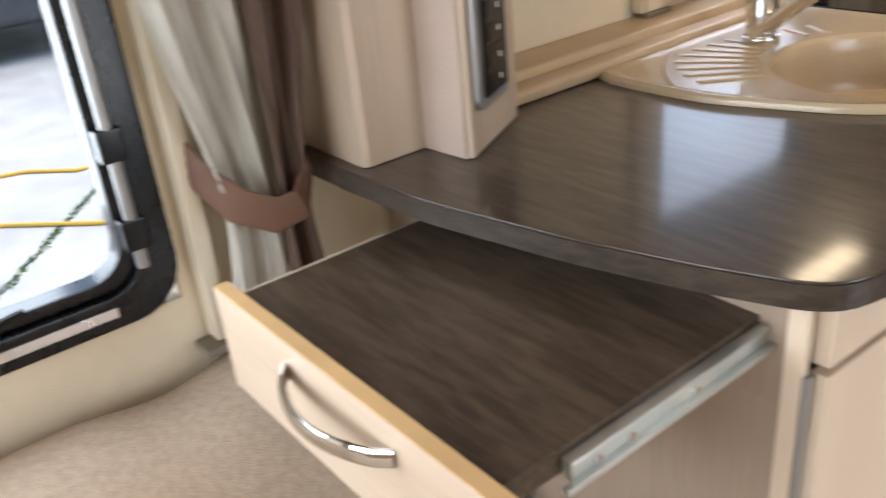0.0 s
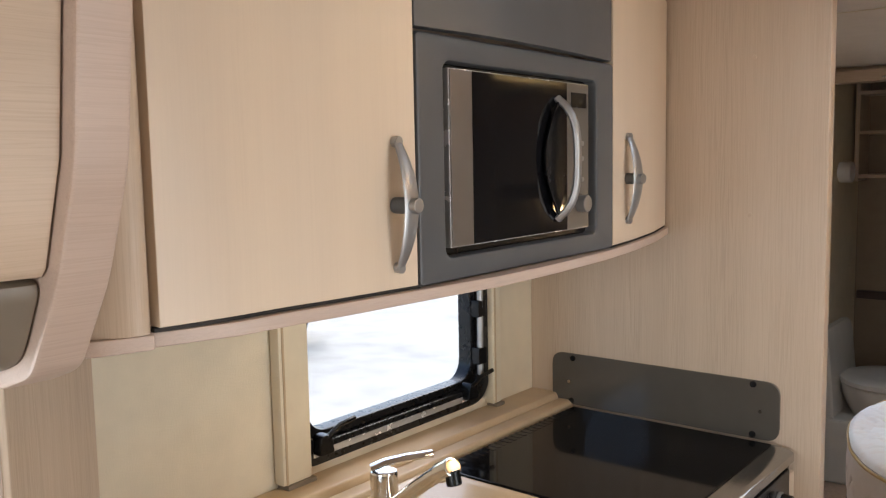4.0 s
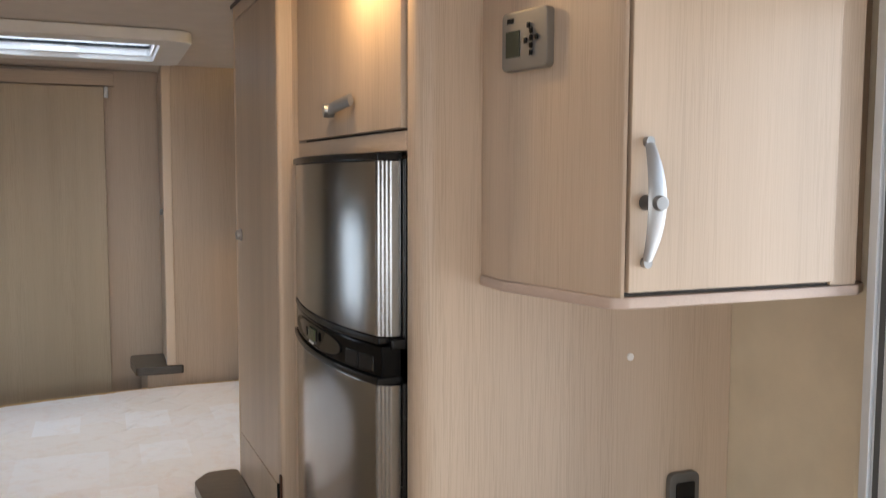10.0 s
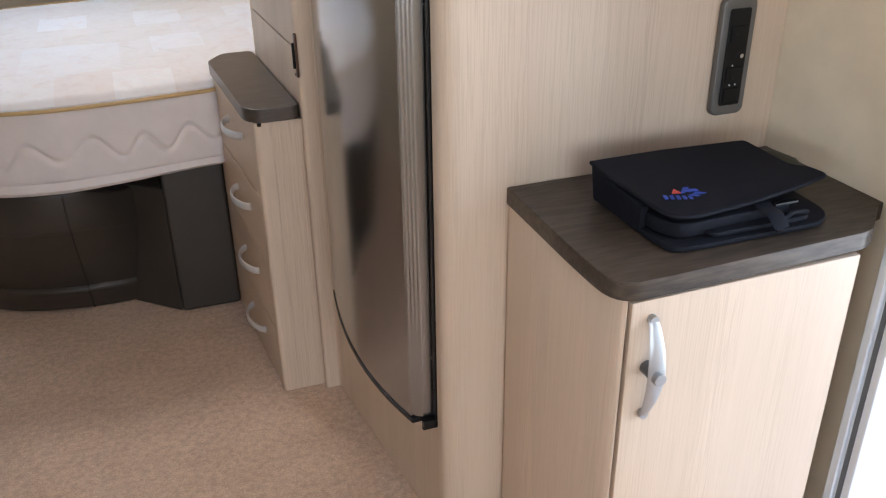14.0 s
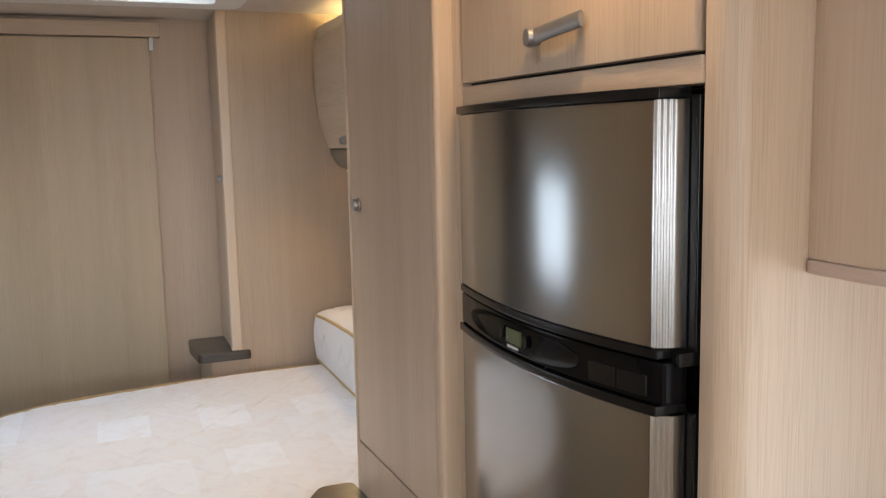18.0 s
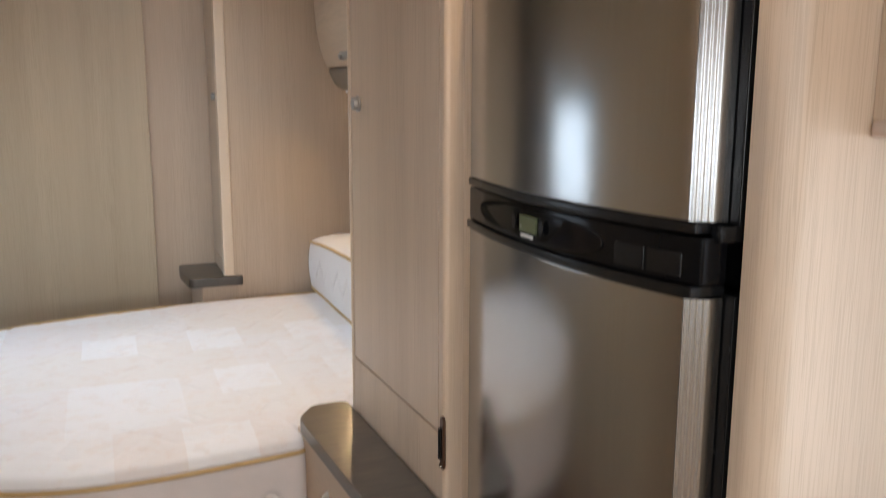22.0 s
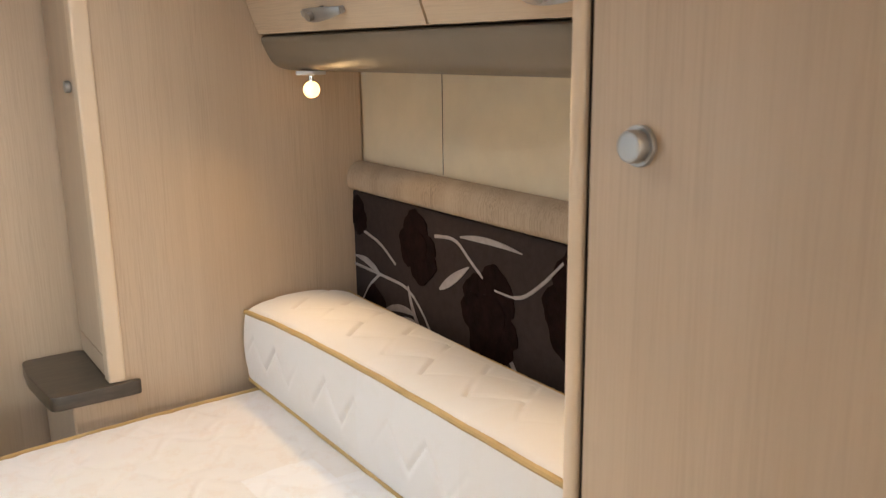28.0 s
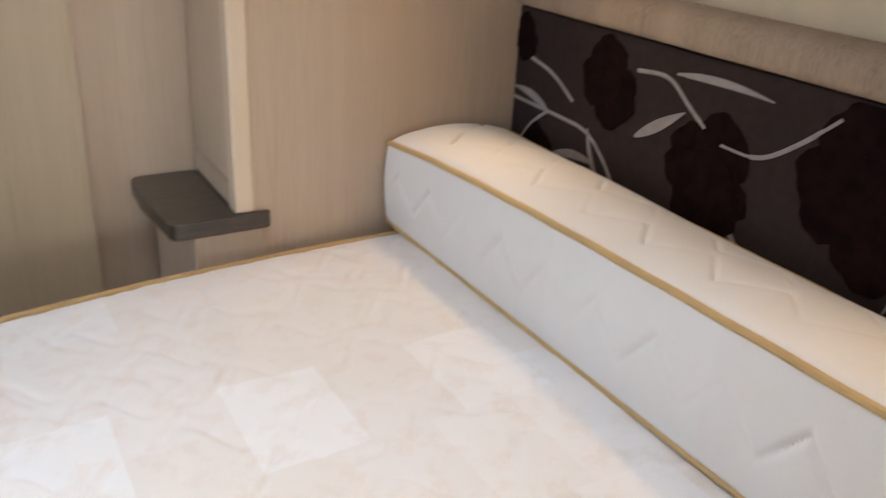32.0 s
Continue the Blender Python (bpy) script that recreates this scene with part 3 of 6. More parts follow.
def side_window(name, h, label, stay_y):
    """A top-hung caravan window with a black rubber frame."""
    t = thing(name, (XL, (h[0] + h[1]) / 2, h[2]), label, "window")
    o, i = rounded(h[0] - 0.004, h[1] + 0.004, h[2] - 0.004, h[3] + 0.004, 0.06), rounded(h[0] + 0.035, h[1] - 0.035, h[2] + 0.035, h[3] - 0.035, 0.045)
    part("outer_frame", ring(o, i, XL - 0.03, XL + 0.012, "x", 0.006), RUBBER, t, "black rubber window frame")
    i2 = rounded(h[0] + 0.052, h[1] - 0.052, h[2] + 0.052, h[3] - 0.052, 0.04)
    o2 = rounded(h[0] + 0.036, h[1] - 0.036, h[2] + 0.036, h[3] - 0.036, 0.045)
    part("sash", ring(o2, i2, XL - 0.032, XL + 0.002, "x", 0.004), RUBBER, t)
    p = part("pane", prism(rounded(h[0] + 0.04, h[1] - 0.04, h[2] + 0.04, h[3] - 0.04, 0.04), XL - 0.028, XL - 0.022, "x"), PANE, t, "clear acrylic pane")
    p.visible_shadow = False
    part("sill_channel", box(XL + 0.006, XL + 0.0135, h[0] + 0.05, h[1] - 0.075, h[2] + 0.012, h[2] + 0.024, 0.001), SILVER_BRIGHT, t, "bright channel in the lower frame")
    for y in stay_y:
        c = part("catch", prism(soften([(y - 0.018, h[2] + 0.018), (y + 0.018, h[2] + 0.018), (y + 0.010, h[2] + 0.052), (y - 0.010, h[2] + 0.052)], 0.006), XL + 0.006, XL + 0.030, "x", 0.002), BLACK, t)
        part("lever", tube([(XL + 0.026, y, h[2] + 0.045), (XL + 0.030, y + 0.03, h[2] + 0.062), (XL + 0.030, y + 0.065, h[2] + 0.066)], 0.0045, 8), BLACK, c)
    for z in (h[2] + 0.10, h[2] + 0.20):
        part("hinge_block", box(XL + 0.002, XL + 0.022, h[1] - 0.05, h[1] - 0.022, z - 0.018, z + 0.018, 0.003), BLACK, t)
    part("stay", rod((XL + 0.014, h[1] - 0.036, h[2] + 0.06), (XL + 0.016, h[1] - 0.036, h[3] - 0.04), 0.007, 10), SILVER, t, "grey telescopic window stay")
    return t


side_window("window_kitchen", KWIN, "black-framed kitchen window above the sink", (0.845, 1.255))
side_window("window_lounge", LWIN, "black-framed lounge window with catches", (-0.26, -0.62))

side_window("window_bed", BWIN, "black-framed window beside the bed", (2.88, 3.30))

# blind rails either side of the kitchen window
for y0, y1, g in ((0.752, 0.815, 0), (1.330, 1.361, 0)):
    t = thing("blind_rail", (-0.79, y0, 0.94), "cream upright blind rail beside the kitchen window", "blind rail", "kitchen blind rails")
    part("channel", box(XL + 0.001, -0.790, y0, y1, 0.943, 1.3060, 0.005), CREAM, t)
    part("groove", box(-0.7905, -0.7885, y0 + 0.006, y0 + 0.010, 0.945, 1.3060), LEDGE, t)
    part("foot", box(-0.812, -0.785, y0 + 0.006, y1 + 0.004, 0.9365, 0.944, 0.001), LIP, t)

cas = thing("blind_cassette", (-0.79, 1.08, 1.27), "rolled tan window blind above the kitchen window", "blind")
part("cassette", prism(soften([(XL + 0.001, 1.272), (-0.794, 1.2705), (-0.790, 1.278), (-0.790, 1.3058), (XL + 0.001, 1.3058)], 0.004), 0.8155, 1.3295, "y"), LEDGE, cas)
part("pull_bar", box(-0.797, -0.789, 0.817, 1.328, 1.266, 1.270, 0.001), LIP, cas)

# ---- kitchen, on the left ----
FRONT = [(0.234, -0.445), (0.264, -0.405), (0.30, -0.392), (0.37, -0.384), (0.43, -0.382), (0.49, -0.375), (0.61, -0.367), (0.74, -0.358), (0.88, -0.363), (1.05, -0.378), (1.20, -0.402), (1.35, -0.436), (1.515, -0.487)]
top = thing("worktop", (-0.45, 0.6, 0.872), "dark slate-brown laminate kitchen worktop with a rounded corner", "worktop")
edge = [(-0.715, 0.144), (-0.565, 0.152), (-0.404, 0.184), (-0.291, 0.217), (-0.215, 0.246), (-0.192, 0.268), (-0.182, 0.31), (-0.167, 0.416), (-0.162, 0.571), (-0.168, 0.72), (-0.185, 0.85), (-0.205, 0.94), (-0.228, 1.015), (-0.715, 1.015)]
SC = (-0.415, 0.805)
slab_o = [(XL + 0.001, 0.144)] + soften(edge, 0.02, 3, False)[:-1] + [(XL + 0.001, 1.015)]
slab_a = sorted([2 * math.pi * k / 180 - math.pi for k in range(180)] + [math.atan2(y - SC[1], x - SC[0]) for x, y in slab_o])
slab_r = [(SC[0] + math.cos(a) * hit_outline(slab_o, SC, a), SC[1] + math.sin(a) * hit_outline(slab_o, SC, a)) for a in slab_a]
part("slab", ring(slab_r, [(SC[0] + 0.166 * math.cos(a), SC[1] + 0.166 * math.sin(a)) for a in slab_a], 0.879, 0.905, "z", 0.0015), TOP, top)
lip_in = soften(edge, 0.02, 3, False)[:-1]
lip_out = []
for k, p in enumerate(lip_in):
    a_, b_ = lip_in[max(0, k - 1)], lip_in[min(len(lip_in) - 1, k + 1)]
    d_ = Vector((b_[0] - a_[0], b_[1] - a_[1])).normalized()
    lip_out.append((p[0] + d_.y * 0.0018, p[1] - d_.x * 0.0018))
part("front_edging", prism(lip_out + [(x - 0.004 * (x > -0.6), y + 0.002) for x, y in lip_in[::-1]], 0.8805, 0.9030), TOP_EDGE, top, "dark laminate edging band")
ledge = thing("ledge", (-0.76, 0.8, 0.905), "beige moulded ledge along the wall behind the worktop", "ledge")
part("moulding", prism(soften([(-0.704, 0.906), (-0.702, 0.920), (-0.708, 0.925), (-0.7385, 0.925), (-0.7385, 0.906)], 0.004), 0.39, 1.514, "y"), LEDGE, ledge)
part("shelf_step", prism(soften([(-0.739, 0.906), (-0.739, 0.927), (-0.744, 0.937), (XL + 0.001, 0.937), (XL + 0.001, 0.906)], 0.004), 0.39, 1.514, "y"), LEDGE, ledge)

unit = thing("kitchen_unit", (-0.45, 0.62, 0), "cream-fronted kitchen base unit with bow handles", "base unit")
KF = [(0.262, -0.201), (0.42, -0.197), (0.60, -0.196), (0.75, -0.199), (0.985, -0.217)]
part("carcass", prism([(-0.80, 0.262), (-0.225, 0.262)] + [(x - 0.02, y) for y, x in KF[1:]] + [(-0.80, 0.98)], 0.06, 0.77), CARCASS_SHADED, unit)
part("end_panel", box(-0.80, -0.226, 0.262, 0.280, 0.77, 0.878), CARCASS_SHADED, unit)
# near-black colour stands for the shade under the unit
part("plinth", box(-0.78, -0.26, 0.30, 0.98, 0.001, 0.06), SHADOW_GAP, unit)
part("end_trim", box(-0.232, -0.214, 0.252, 0.2615, 0.06, 0.878, 0.002), DOOR_CREAM, unit)
part("hinge_strip", box(-0.214, -0.209, 0.2525, 0.262, 0.06, 0.815, 0.0005), SILVER, unit, "grey hinge edge strip")
part("top_rail", bowed(KF, 0.268, 0.975, 0.822, 0.878, 0.016, 0.0, 14), DOOR_CREAM, unit)
d = part("door", bowed(KF, 0.266, 0.622, 0.075, 0.814, 0.016, 0.001, 10, 0.0015), DOOR_CREAM, unit)
bow_handle(d, (curve_at(KF, 0.596), 0.596, 0.545), (1, -0.05, 0), (0, 0, 1), 0.13)
d = part("door", bowed(KF, 0.628, 0.972, 0.075, 0.700, 0.016, 0.001, 10, 0.0015), DOOR_CREAM, unit)
bow_handle(d, (curve_at(KF, 0.656), 0.656, 0.578), (1, 0.0, 0), (0, 0, 1), 0.13)
d = part("drawer", bowed(KF, 0.628, 0.972, 0.706, 0.814, 0.016, 0.001, 10, 0.0015), DOOR_CREAM, unit)
bow_handle(d, (curve_at(KF, 0.845), 0.845, 0.765), (1, 0.08, 0), (0, 1, 0), 0.13)

# pull-out flap under the worktop
flap = thing("pull_out_table", (-0.45, 0.1, 0.82), "pull-out table extended from under the worktop, dark laminate top", "table")
part("board", box(-0.632, -0.262, -0.031, 0.30, 0.828, 0.850, 0.001), TABLE_TOP, flap)
part("edge_strip", box(-0.634, -0.632, -0.03, 0.14, 0.828, 0.851), CREAM, flap)
fr = part("front_panel", box(-0.655, -0.235, -0.047, -0.0315, 0.742, 0.856, 0.0015), OAK_X, flap, "oak-faced drawer front")
part("top_edge", box(-0.655, -0.235, -0.0468, -0.0318, 0.8562, 0.8572), plain("pine_edge", (0.66, 0.42, 0.19), 0.45), fr)
hp = [(-0.52 + 0.16 * k / 14, -0.048 - 0.030 * math.sin(math.pi * k / 14) ** 0.7, 0.826) for k in range(15)]
part("handle", tube(hp, 0.006, 10, flat=(0.004, 0.009, (0, 0, 1))), CHROME, fr, "curved chrome handle")
for x0, s in ((-0.262, 1), (-0.634, -1)):
    r = part("runner", box(min(x0, x0 + s * 0.012), max(x0, x0 + s * 0.012), 0.025, 0.262, 0.8255, 0.8435, 0.002), ZINC, flap, "zinc drawer runner")
    part("runner_lip", box(min(x0 + s * 0.012, x0 + s * 0.018), max(x0 + s * 0.012, x0 + s * 0.018), 0.015, 0.262, 0.8235, 0.8295, 0.001), ZINC, r)
    for y in (0.05, 0.085, 0.16):
        part("rivet", rod((x0 + s * 0.011, y, 0.834), (x0 + s * 0.0145, y, 0.834), 0.004, 10), CHROME, r)


# sink: one moulding about the bowl's middle
sink = thing("sink", (-0.45, 0.78, 0.905), "beige composite sink with a round bowl and ribbed drainer", "sink")
SC = (-0.415, 0.805)
SO = soften([(-0.706, 0.548), (-0.60, 0.545), (-0.523, 0.55), (-0.385, 0.602), (-0.297, 0.665), (-0.232, 0.79), (-0.226, 0.90), (-0.234, 1.02), (-0.706, 1.02)], 0.03)
rings, N = [], 96
for k_r, z in ((1.0, 0.9055), (1.0, 0.912), (0.985, 0.9165), (0.95, 0.9165), (0.92, 0.9125)):
    rings.append([(SC[0] + math.cos(a) * hit_outline(SO, SC, a) * k_r, SC[1] + math.sin(a) * hit_outline(SO, SC, a) * k_r, z) for a in [2 * math.pi * k / N for k in range(N)]])
for r, z in ((0.163, 0.9125), (0.158, 0.911), (0.153, 0.905), (0.150, 0.885), (0.147, 0.85), (0.140, 0.835), (0.120, 0.829), (0.06, 0.826), (0.022, 0.825)):
    rings.append([(SC[0] + r * math.cos(2 * math.pi * k / N), SC[1] + r * math.sin(2 * math.pi * k / N), z) for k in range(N)])
part("bowl", loft(rings, True, False, True), SINK, sink)
WX, WY = -0.425, 0.878
part("waste", ring([(WX + 0.03 * math.cos(a), WY + 0.03 * math.sin(a)) for a in [k * 0.314159 for k in range(20)]], [(WX + 0.017 * math.cos(a), WY + 0.017 * math.sin(a)) for a in [k * 0.314159 for k in range(20)]], 0.826, 0.8325, "z", 0.001), CHROME, sink, "chrome waste ring")
for k, a in enumerate((150, 160, 184, 191, 198, 205, 212, 219, 226, 233)):
    c, s = math.cos(radians(a)), math.sin(radians(a))
    r1_, r2_ = 0.176, 0.176 + (0.05 if a < 170 else 0.105 - 0.004 * abs(k - 6) ** 1.5)
    part("drainer_rib", tube([(SC[0] + c * r, SC[1] + s * r, 0.9115) for r in (r1_, (r1_ + r2_) / 2, r2_)], 0.005, 8, flat=(0.0055, 0.0042, (0, 0, 1))), SINK, sink)
arc = [(SC[0] + 0.292 * math.cos(radians(a)), SC[1] + 0.292 * math.sin(radians(a)), 0.9125) for a in range(180, 242, 5)]
part("drainer_rim", tube(arc, 0.004, 8, flat=(0.005, 0.003, (0, 0, 1))), SINK, sink)

tap = thing("mixer_tap", (-0.625, 0.833, 0.912), "chrome single-lever mixer tap behind the bowl", "tap")
part("base", rod((-0.622, 0.81, 0.911), (-0.622, 0.81, 0.922), 0.026, 24, 0.003), CHROME, tap)
part("body", rod((-0.622, 0.81, 0.918), (-0.625, 0.812, 0.992), 0.0215, 24, 0.004), CHROME, tap)
part("lever", tube([(-0.64, 0.80, 0.996), (-0.625, 0.815, 1.004), (-0.60, 0.838, 1.010), (-0.573, 0.868, 1.013)], 0.006, 12, flat=(0.013, 0.0055, (0, 0, 1))), CHROME, tap)
sp = part("spout", tube([(-0.618, 0.805, 0.930), (-0.575, 0.795, 0.962), (-0.52, 0.782, 1.004), (-0.475, 0.772, 1.036)], 0.012, 14), CHROME, tap)
part("aerator", rod((-0.482, 0.774, 1.030), (-0.452, 0.767, 1.048), 0.0145, 18, 0.003), CHROME, sp)
part("outlet", rod((-0.455, 0.768, 1.042), (-0.450, 0.767, 1.022), 0.011, 16, 0.002), BLACK, sp)

# hob, oven and grill
hob = thing("hob", (-0.48, 1.26, 0.905), "black glass hob lid closed, with a steel front rail", "hob")
part("base", box(-0.70, -0.232, 1.024, 1.505, 0.872, 0.906), BLACK, hob)
part("lid", box(-0.695, -0.262, 1.028, 1.500, 0.9065, 0.9155, 0.003), BLACK_GLASS, hob, "black glass lid")
part("front_rail", prism([(-0.2615, 0.9065), (-0.2615, 0.914), (-0.232, 0.911), (-0.222, 0.905), (-0.222, 0.888), (-0.2615, 0.888)], 1.022, 1.504, "y", 0.0015), STEEL, hob, "brushed steel front rail")
for k in range(24):
    part("vent_slot", box(-0.694, -0.668, 1.05 + k * 0.018, 1.058 + k * 0.018, 0.9153, 0.9162, 0.0003, seg=1), BLACK, hob)
oven = thing("oven", (-0.25, 1.23, 0.30), "black built-in oven and grill with steel handles", "oven")
part("housing", box(-0.70, -0.236, 1.012, 1.470, 0.30, 0.870), BLACK, oven)
part("control_panel", box(-0.236, -0.219, 1.012, 1.470, 0.800, 0.885, 0.003), BLACK, oven)
for k in range(5):
    y = 1.075 + k * 0.083
    kn = part("knob", rod((-0.219, y, 0.843), (-0.194, y, 0.843), 0.0155, 20, 0.003), BLACK, oven)
    part("knob_ring", rod((-0.2195, y, 0.843), (-0.2125, y, 0.843), 0.0180, 20, 0.002), SILVER, kn)
for z0, z1, nm in ((0.690, 0.794, "grill_door"), (0.315, 0.684, "oven_door")):
    dr = part(nm, box(-0.236, -0.217, 1.014, 1.468, z0, z1, 0.003), OVEN_GLASS, oven, "dark glass door")
    hz = z1 - 0.036
    part("handle", box(-0.184, -0.168, 1.026, 1.456, hz - 0.011, hz + 0.011, 0.004), STEEL_EDGE, dr, "steel bar handle")
    for y in (1.04, 1.442):
        part("handle_post", box(-0.219, -0.180, y - 0.010, y + 0.010, hz - 0.008, hz + 0.008, 0.002), STEEL_EDGE, dr)
part("glass_window", box(-0.2168, -0.2155, 1.075, 1.41, 0.36, 0.59), BLACK_GLASS, oven)
low = thing("drawer_unit", (-0.25, 1.23, 0), "cream drawer unit under the oven", "drawer unit")
part("body", box(-0.70, -0.240, 1.014, 1.500, 0.02, 0.298), OAK, low)
part("filler", box(-0.238, -0.224, 1.472, 1.513, 0.02, 0.868, 0.001), DOOR_CREAM, low)
d = part("front", box(-0.240, -0.222, 0.985, 1.470, 0.03, 0.298, 0.0015), DOOR_CREAM, low)
bow_handle(d, (-0.222, 1.17, 0.262), (1, 0, 0), (0, 1, 0), 0.13)
splash = thing("splashback", (-0.5, 1.511, 0.915), "smoked glass splashback screwed to the partition", "splashback")
part("sheet", prism(soften([(-0.754, 0.916), (-0.252, 0.916), (-0.252, 1.031), (-0.754, 1.031)], 0.028, 6), 1.5085, 1.5142, "y", 0.001), SMOKED, splash)
for x, z in ((-0.700, 1.021), (-0.302, 1.024), (-0.302, 0.925), (-0.704, 0.925)):
    part("screw", rod((x, 1.5085, z), (x, 1.5045, z), 0.0065, 14, 0.0012), BLACK, splash)
for x, z in ((-0.71, 0.968), (-0.288, 0.972)):
    part("clip", rod((x, 1.509, z), (x, 1.506, z), 0.0035, 10), CHROME, splash)
for x, z in ((-0.317, 1.349), (-0.313, 1.643)):
    solo("screw_cap", rod((x, 1.5148, z), (x, 1.5125, z), 0.0045, 12, 0.0008), OAK_Y, "small oak-coloured screw cap on the partition", "screw cap")

# uprights at the worktop's end, with the switch plate
post = thing("end_post", (-0.69, 0.25, 0.905), "pale oak upright boards at the worktop's end", "post")
part("board", prism([(XL + 0.001, 0.160), (-0.690, 0.160), (-0.684, 0.166), (-0.684, 0.243), (XL + 0.001, 0.243)], 0.906, 1.40), OAK, post)
part("angled_board", prism([(-0.6835, 0.2455), (-0.617, 0.2500), (-0.611, 0.2555), (-0.680, 0.385), (-0.72, 0.385), (XL + 0.002, 0.30), (XL + 0.002, 0.2455)], 0.906, 1.318, "z", 0.0015), OAK, post)
# thin plate whose pinkish tone carries the shading of the board's front
part("front_edge", prism([(-0.6835, 0.2432), (-0.6165, 0.2478), (-0.6165, 0.2498), (-0.6835, 0.2453)], 0.906, 1.318), EDGE_PINK, post, "pinkish edge band, toned for the front face's shading")
part("screw", rod((-0.684, 0.235, 1.106), (-0.6815, 0.235, 1.106), 0.004, 10), CHROME, post)
a, b = Vector((-0.611, 0.2555)), Vector((-0.680, 0.385))
u, nrm = (b - a).normalized(), Vector(((b - a).y, -(b - a).x)).normalized()


def on_post(s0, s1, z0, z1, d0, d1, bevel=0.0, r=0.0):
    pts = rounded(s0, s1, z0, z1, r, 5) if r else [(s0, z0), (s1, z0), (s1, z1), (s0, z1)]
    bm = bmesh.new()
    rs = [[(a.x + u.x * s + nrm.x * dd, a.y + u.y * s + nrm.y * dd, z) for s, z in pts] for dd in (d0, d1)]
    return finish(loft(rs, bm=bm), bevel)


sw = thing("switch_plate", (-0.645, 0.32, 0.95), "silver-framed switch and socket plate on the oak post", "switch plate")
part("frame", on_post(0.006, 0.100, 0.955, 1.086, 0.0005, 0.009, 0.003, 0.014), SILVER, sw)
part("insert", on_post(0.020, 0.086, 0.967, 1.074, 0.009, 0.0115, 0.001, 0.005), BLACK, sw)
for z in (0.994, 1.047):
    m_ = part("module", on_post(0.022, 0.084, z - 0.0255, z + 0.0255, 0.0115, 0.0125, 0.0006), BLACK, sw)
    for dz in (-0.012, 0.012):
        part("rocker", on_post(0.030, 0.050, z + dz - 0.009, z + dz + 0.009, 0.0125, 0.0136, 0.0005), BLACK, m_)
        part("switch_mark", on_post(0.060, 0.0635, z + dz - 0.003, z + dz + 0.003, 0.0125, 0.0138, 0.0004), WHITE, m_)

# overhead lockers above the worktop
lock = thing("overhead_locker", (-0.6, 0.9, 1.32), "cream-doored overhead kitchen locker with a bowed front", "overhead locker")
body_pts = [(x - (0.06 if 0.612 < y < 1.09 else 0.022), y) for y, x in FRONT]
part("carcass", prism([(XL + 0.001, 0.234)] + body_pts + [(XL + 0.001, 1.513)], 1.3207, ZC - 0.002), OAK, lock)
part("bottom_trim", prism([(XL + 0.001, 0.225)] + soften([(-0.47, 0.225), (-0.41, 0.232), (-0.388, 0.30)], 0.02) + [(x + 0.006, y) for y, x in FRONT[3:]] + [(XL + 0.001, 1.513)], 1.3065, 1.3205, "z", 0.003), EDGE_PINK, lock, "pinkish oak edge trim")
part("end_column", prism(soften([(-0.52, 0.232), (-0.43, 0.232), (-0.398, 0.262), (-0.392, 0.291), (-0.42, 0.293), (-0.52, 0.29)], 0.02), 1.3207, ZC - 0.002), OAK, lock)
part("cornice", prism([(x - 0.002, y) for y, x in FRONT[1:]] + [(x - 0.03, y) for y, x in FRONT[:0:-1]], 1.778, ZC - 0.001), EDGE_PINK, lock)
d = part("door", bowed(FRONT, 0.296, 0.606, 1.3245, 1.772, 0.018, 0.0, 10, 0.0015), DOOR_CREAM, lock)
part("shadow_gap", bowed(FRONT, 0.293, 0.612, 1.3207, 1.3242, 0.014, -0.002, 10), SHADOW_GAP, lock)
bow_handle(d, (curve_at(FRONT, 0.573), 0.573, 1.416), (1, 0.06, 0), (0, 0, 1), 0.14)
d = part("door", bowed(FRONT, 1.098, 1.508, 1.3245, 1.766, 0.018, 0.0, 10, 0.0015), DOOR_CREAM, lock)
part("shadow_gap", bowed(FRONT, 1.096, 1.508, 1.3207, 1.3242, 0.014, -0.002, 10), SHADOW_GAP, lock)
bow_handle(d, (curve_at(FRONT, 1.165), 1.165, 1.428), (1, -0.16, 0), (0, 0, 1), 0.14)
part("upper_panel", bowed(FRONT, 0.609, 1.092, 1.610, 1.775, 0.016, -0.001, 10, 0.001), GREY, lock, "grey panel above the microwave")
mw = thing("microwave", (-0.5, 0.85, 1.33), "black and silver built-in microwave in a grey surround", "microwave")
FR2 = [(0.606, -0.369), (1.10, -0.385)]


def strip(y0, y1, z0, z1, off, thick, bevel=0.001):
    return bowed(FR2, y0, y1, z0, z1, thick, off, 8 if off > -0.005 else 1, bevel)


bm = ring(rounded(0.6095, 1.093, 1.3212, 1.606, 0.008), rounded(0.660, 1.036, 1.350, 1.576, 0.012), -0.03, 0.003, "x", 0.006)
for v in bm.verts:
    v.co.x += curve_at(FR2, v.co.y)
part("surround", bm, GREY, mw, "grey moulded surround")
part("front", strip(0.658, 1.038, 1.348, 1.578, -0.016, 0.01), BLACK, mw)
part("door_edge", strip(0.6715, 1.014, 1.3600, 1.5700, -0.001, 0.014, 0.0008), SILVER_BRIGHT, mw, "thin bright door edge")
part("left_strip", strip(0.673, 0.7165, 1.3615, 1.5685, 0.001, 0.004, 0.0006), plain("steel_grey_strip", (0.20, 0.18, 0.165), 0.35, 0.6), mw)
part("door_glass", strip(0.7170, 0.9470, 1.3615, 1.5685, 0.002, 0.005, 0.0006), BLACK_GLASS, mw, "black glass door")
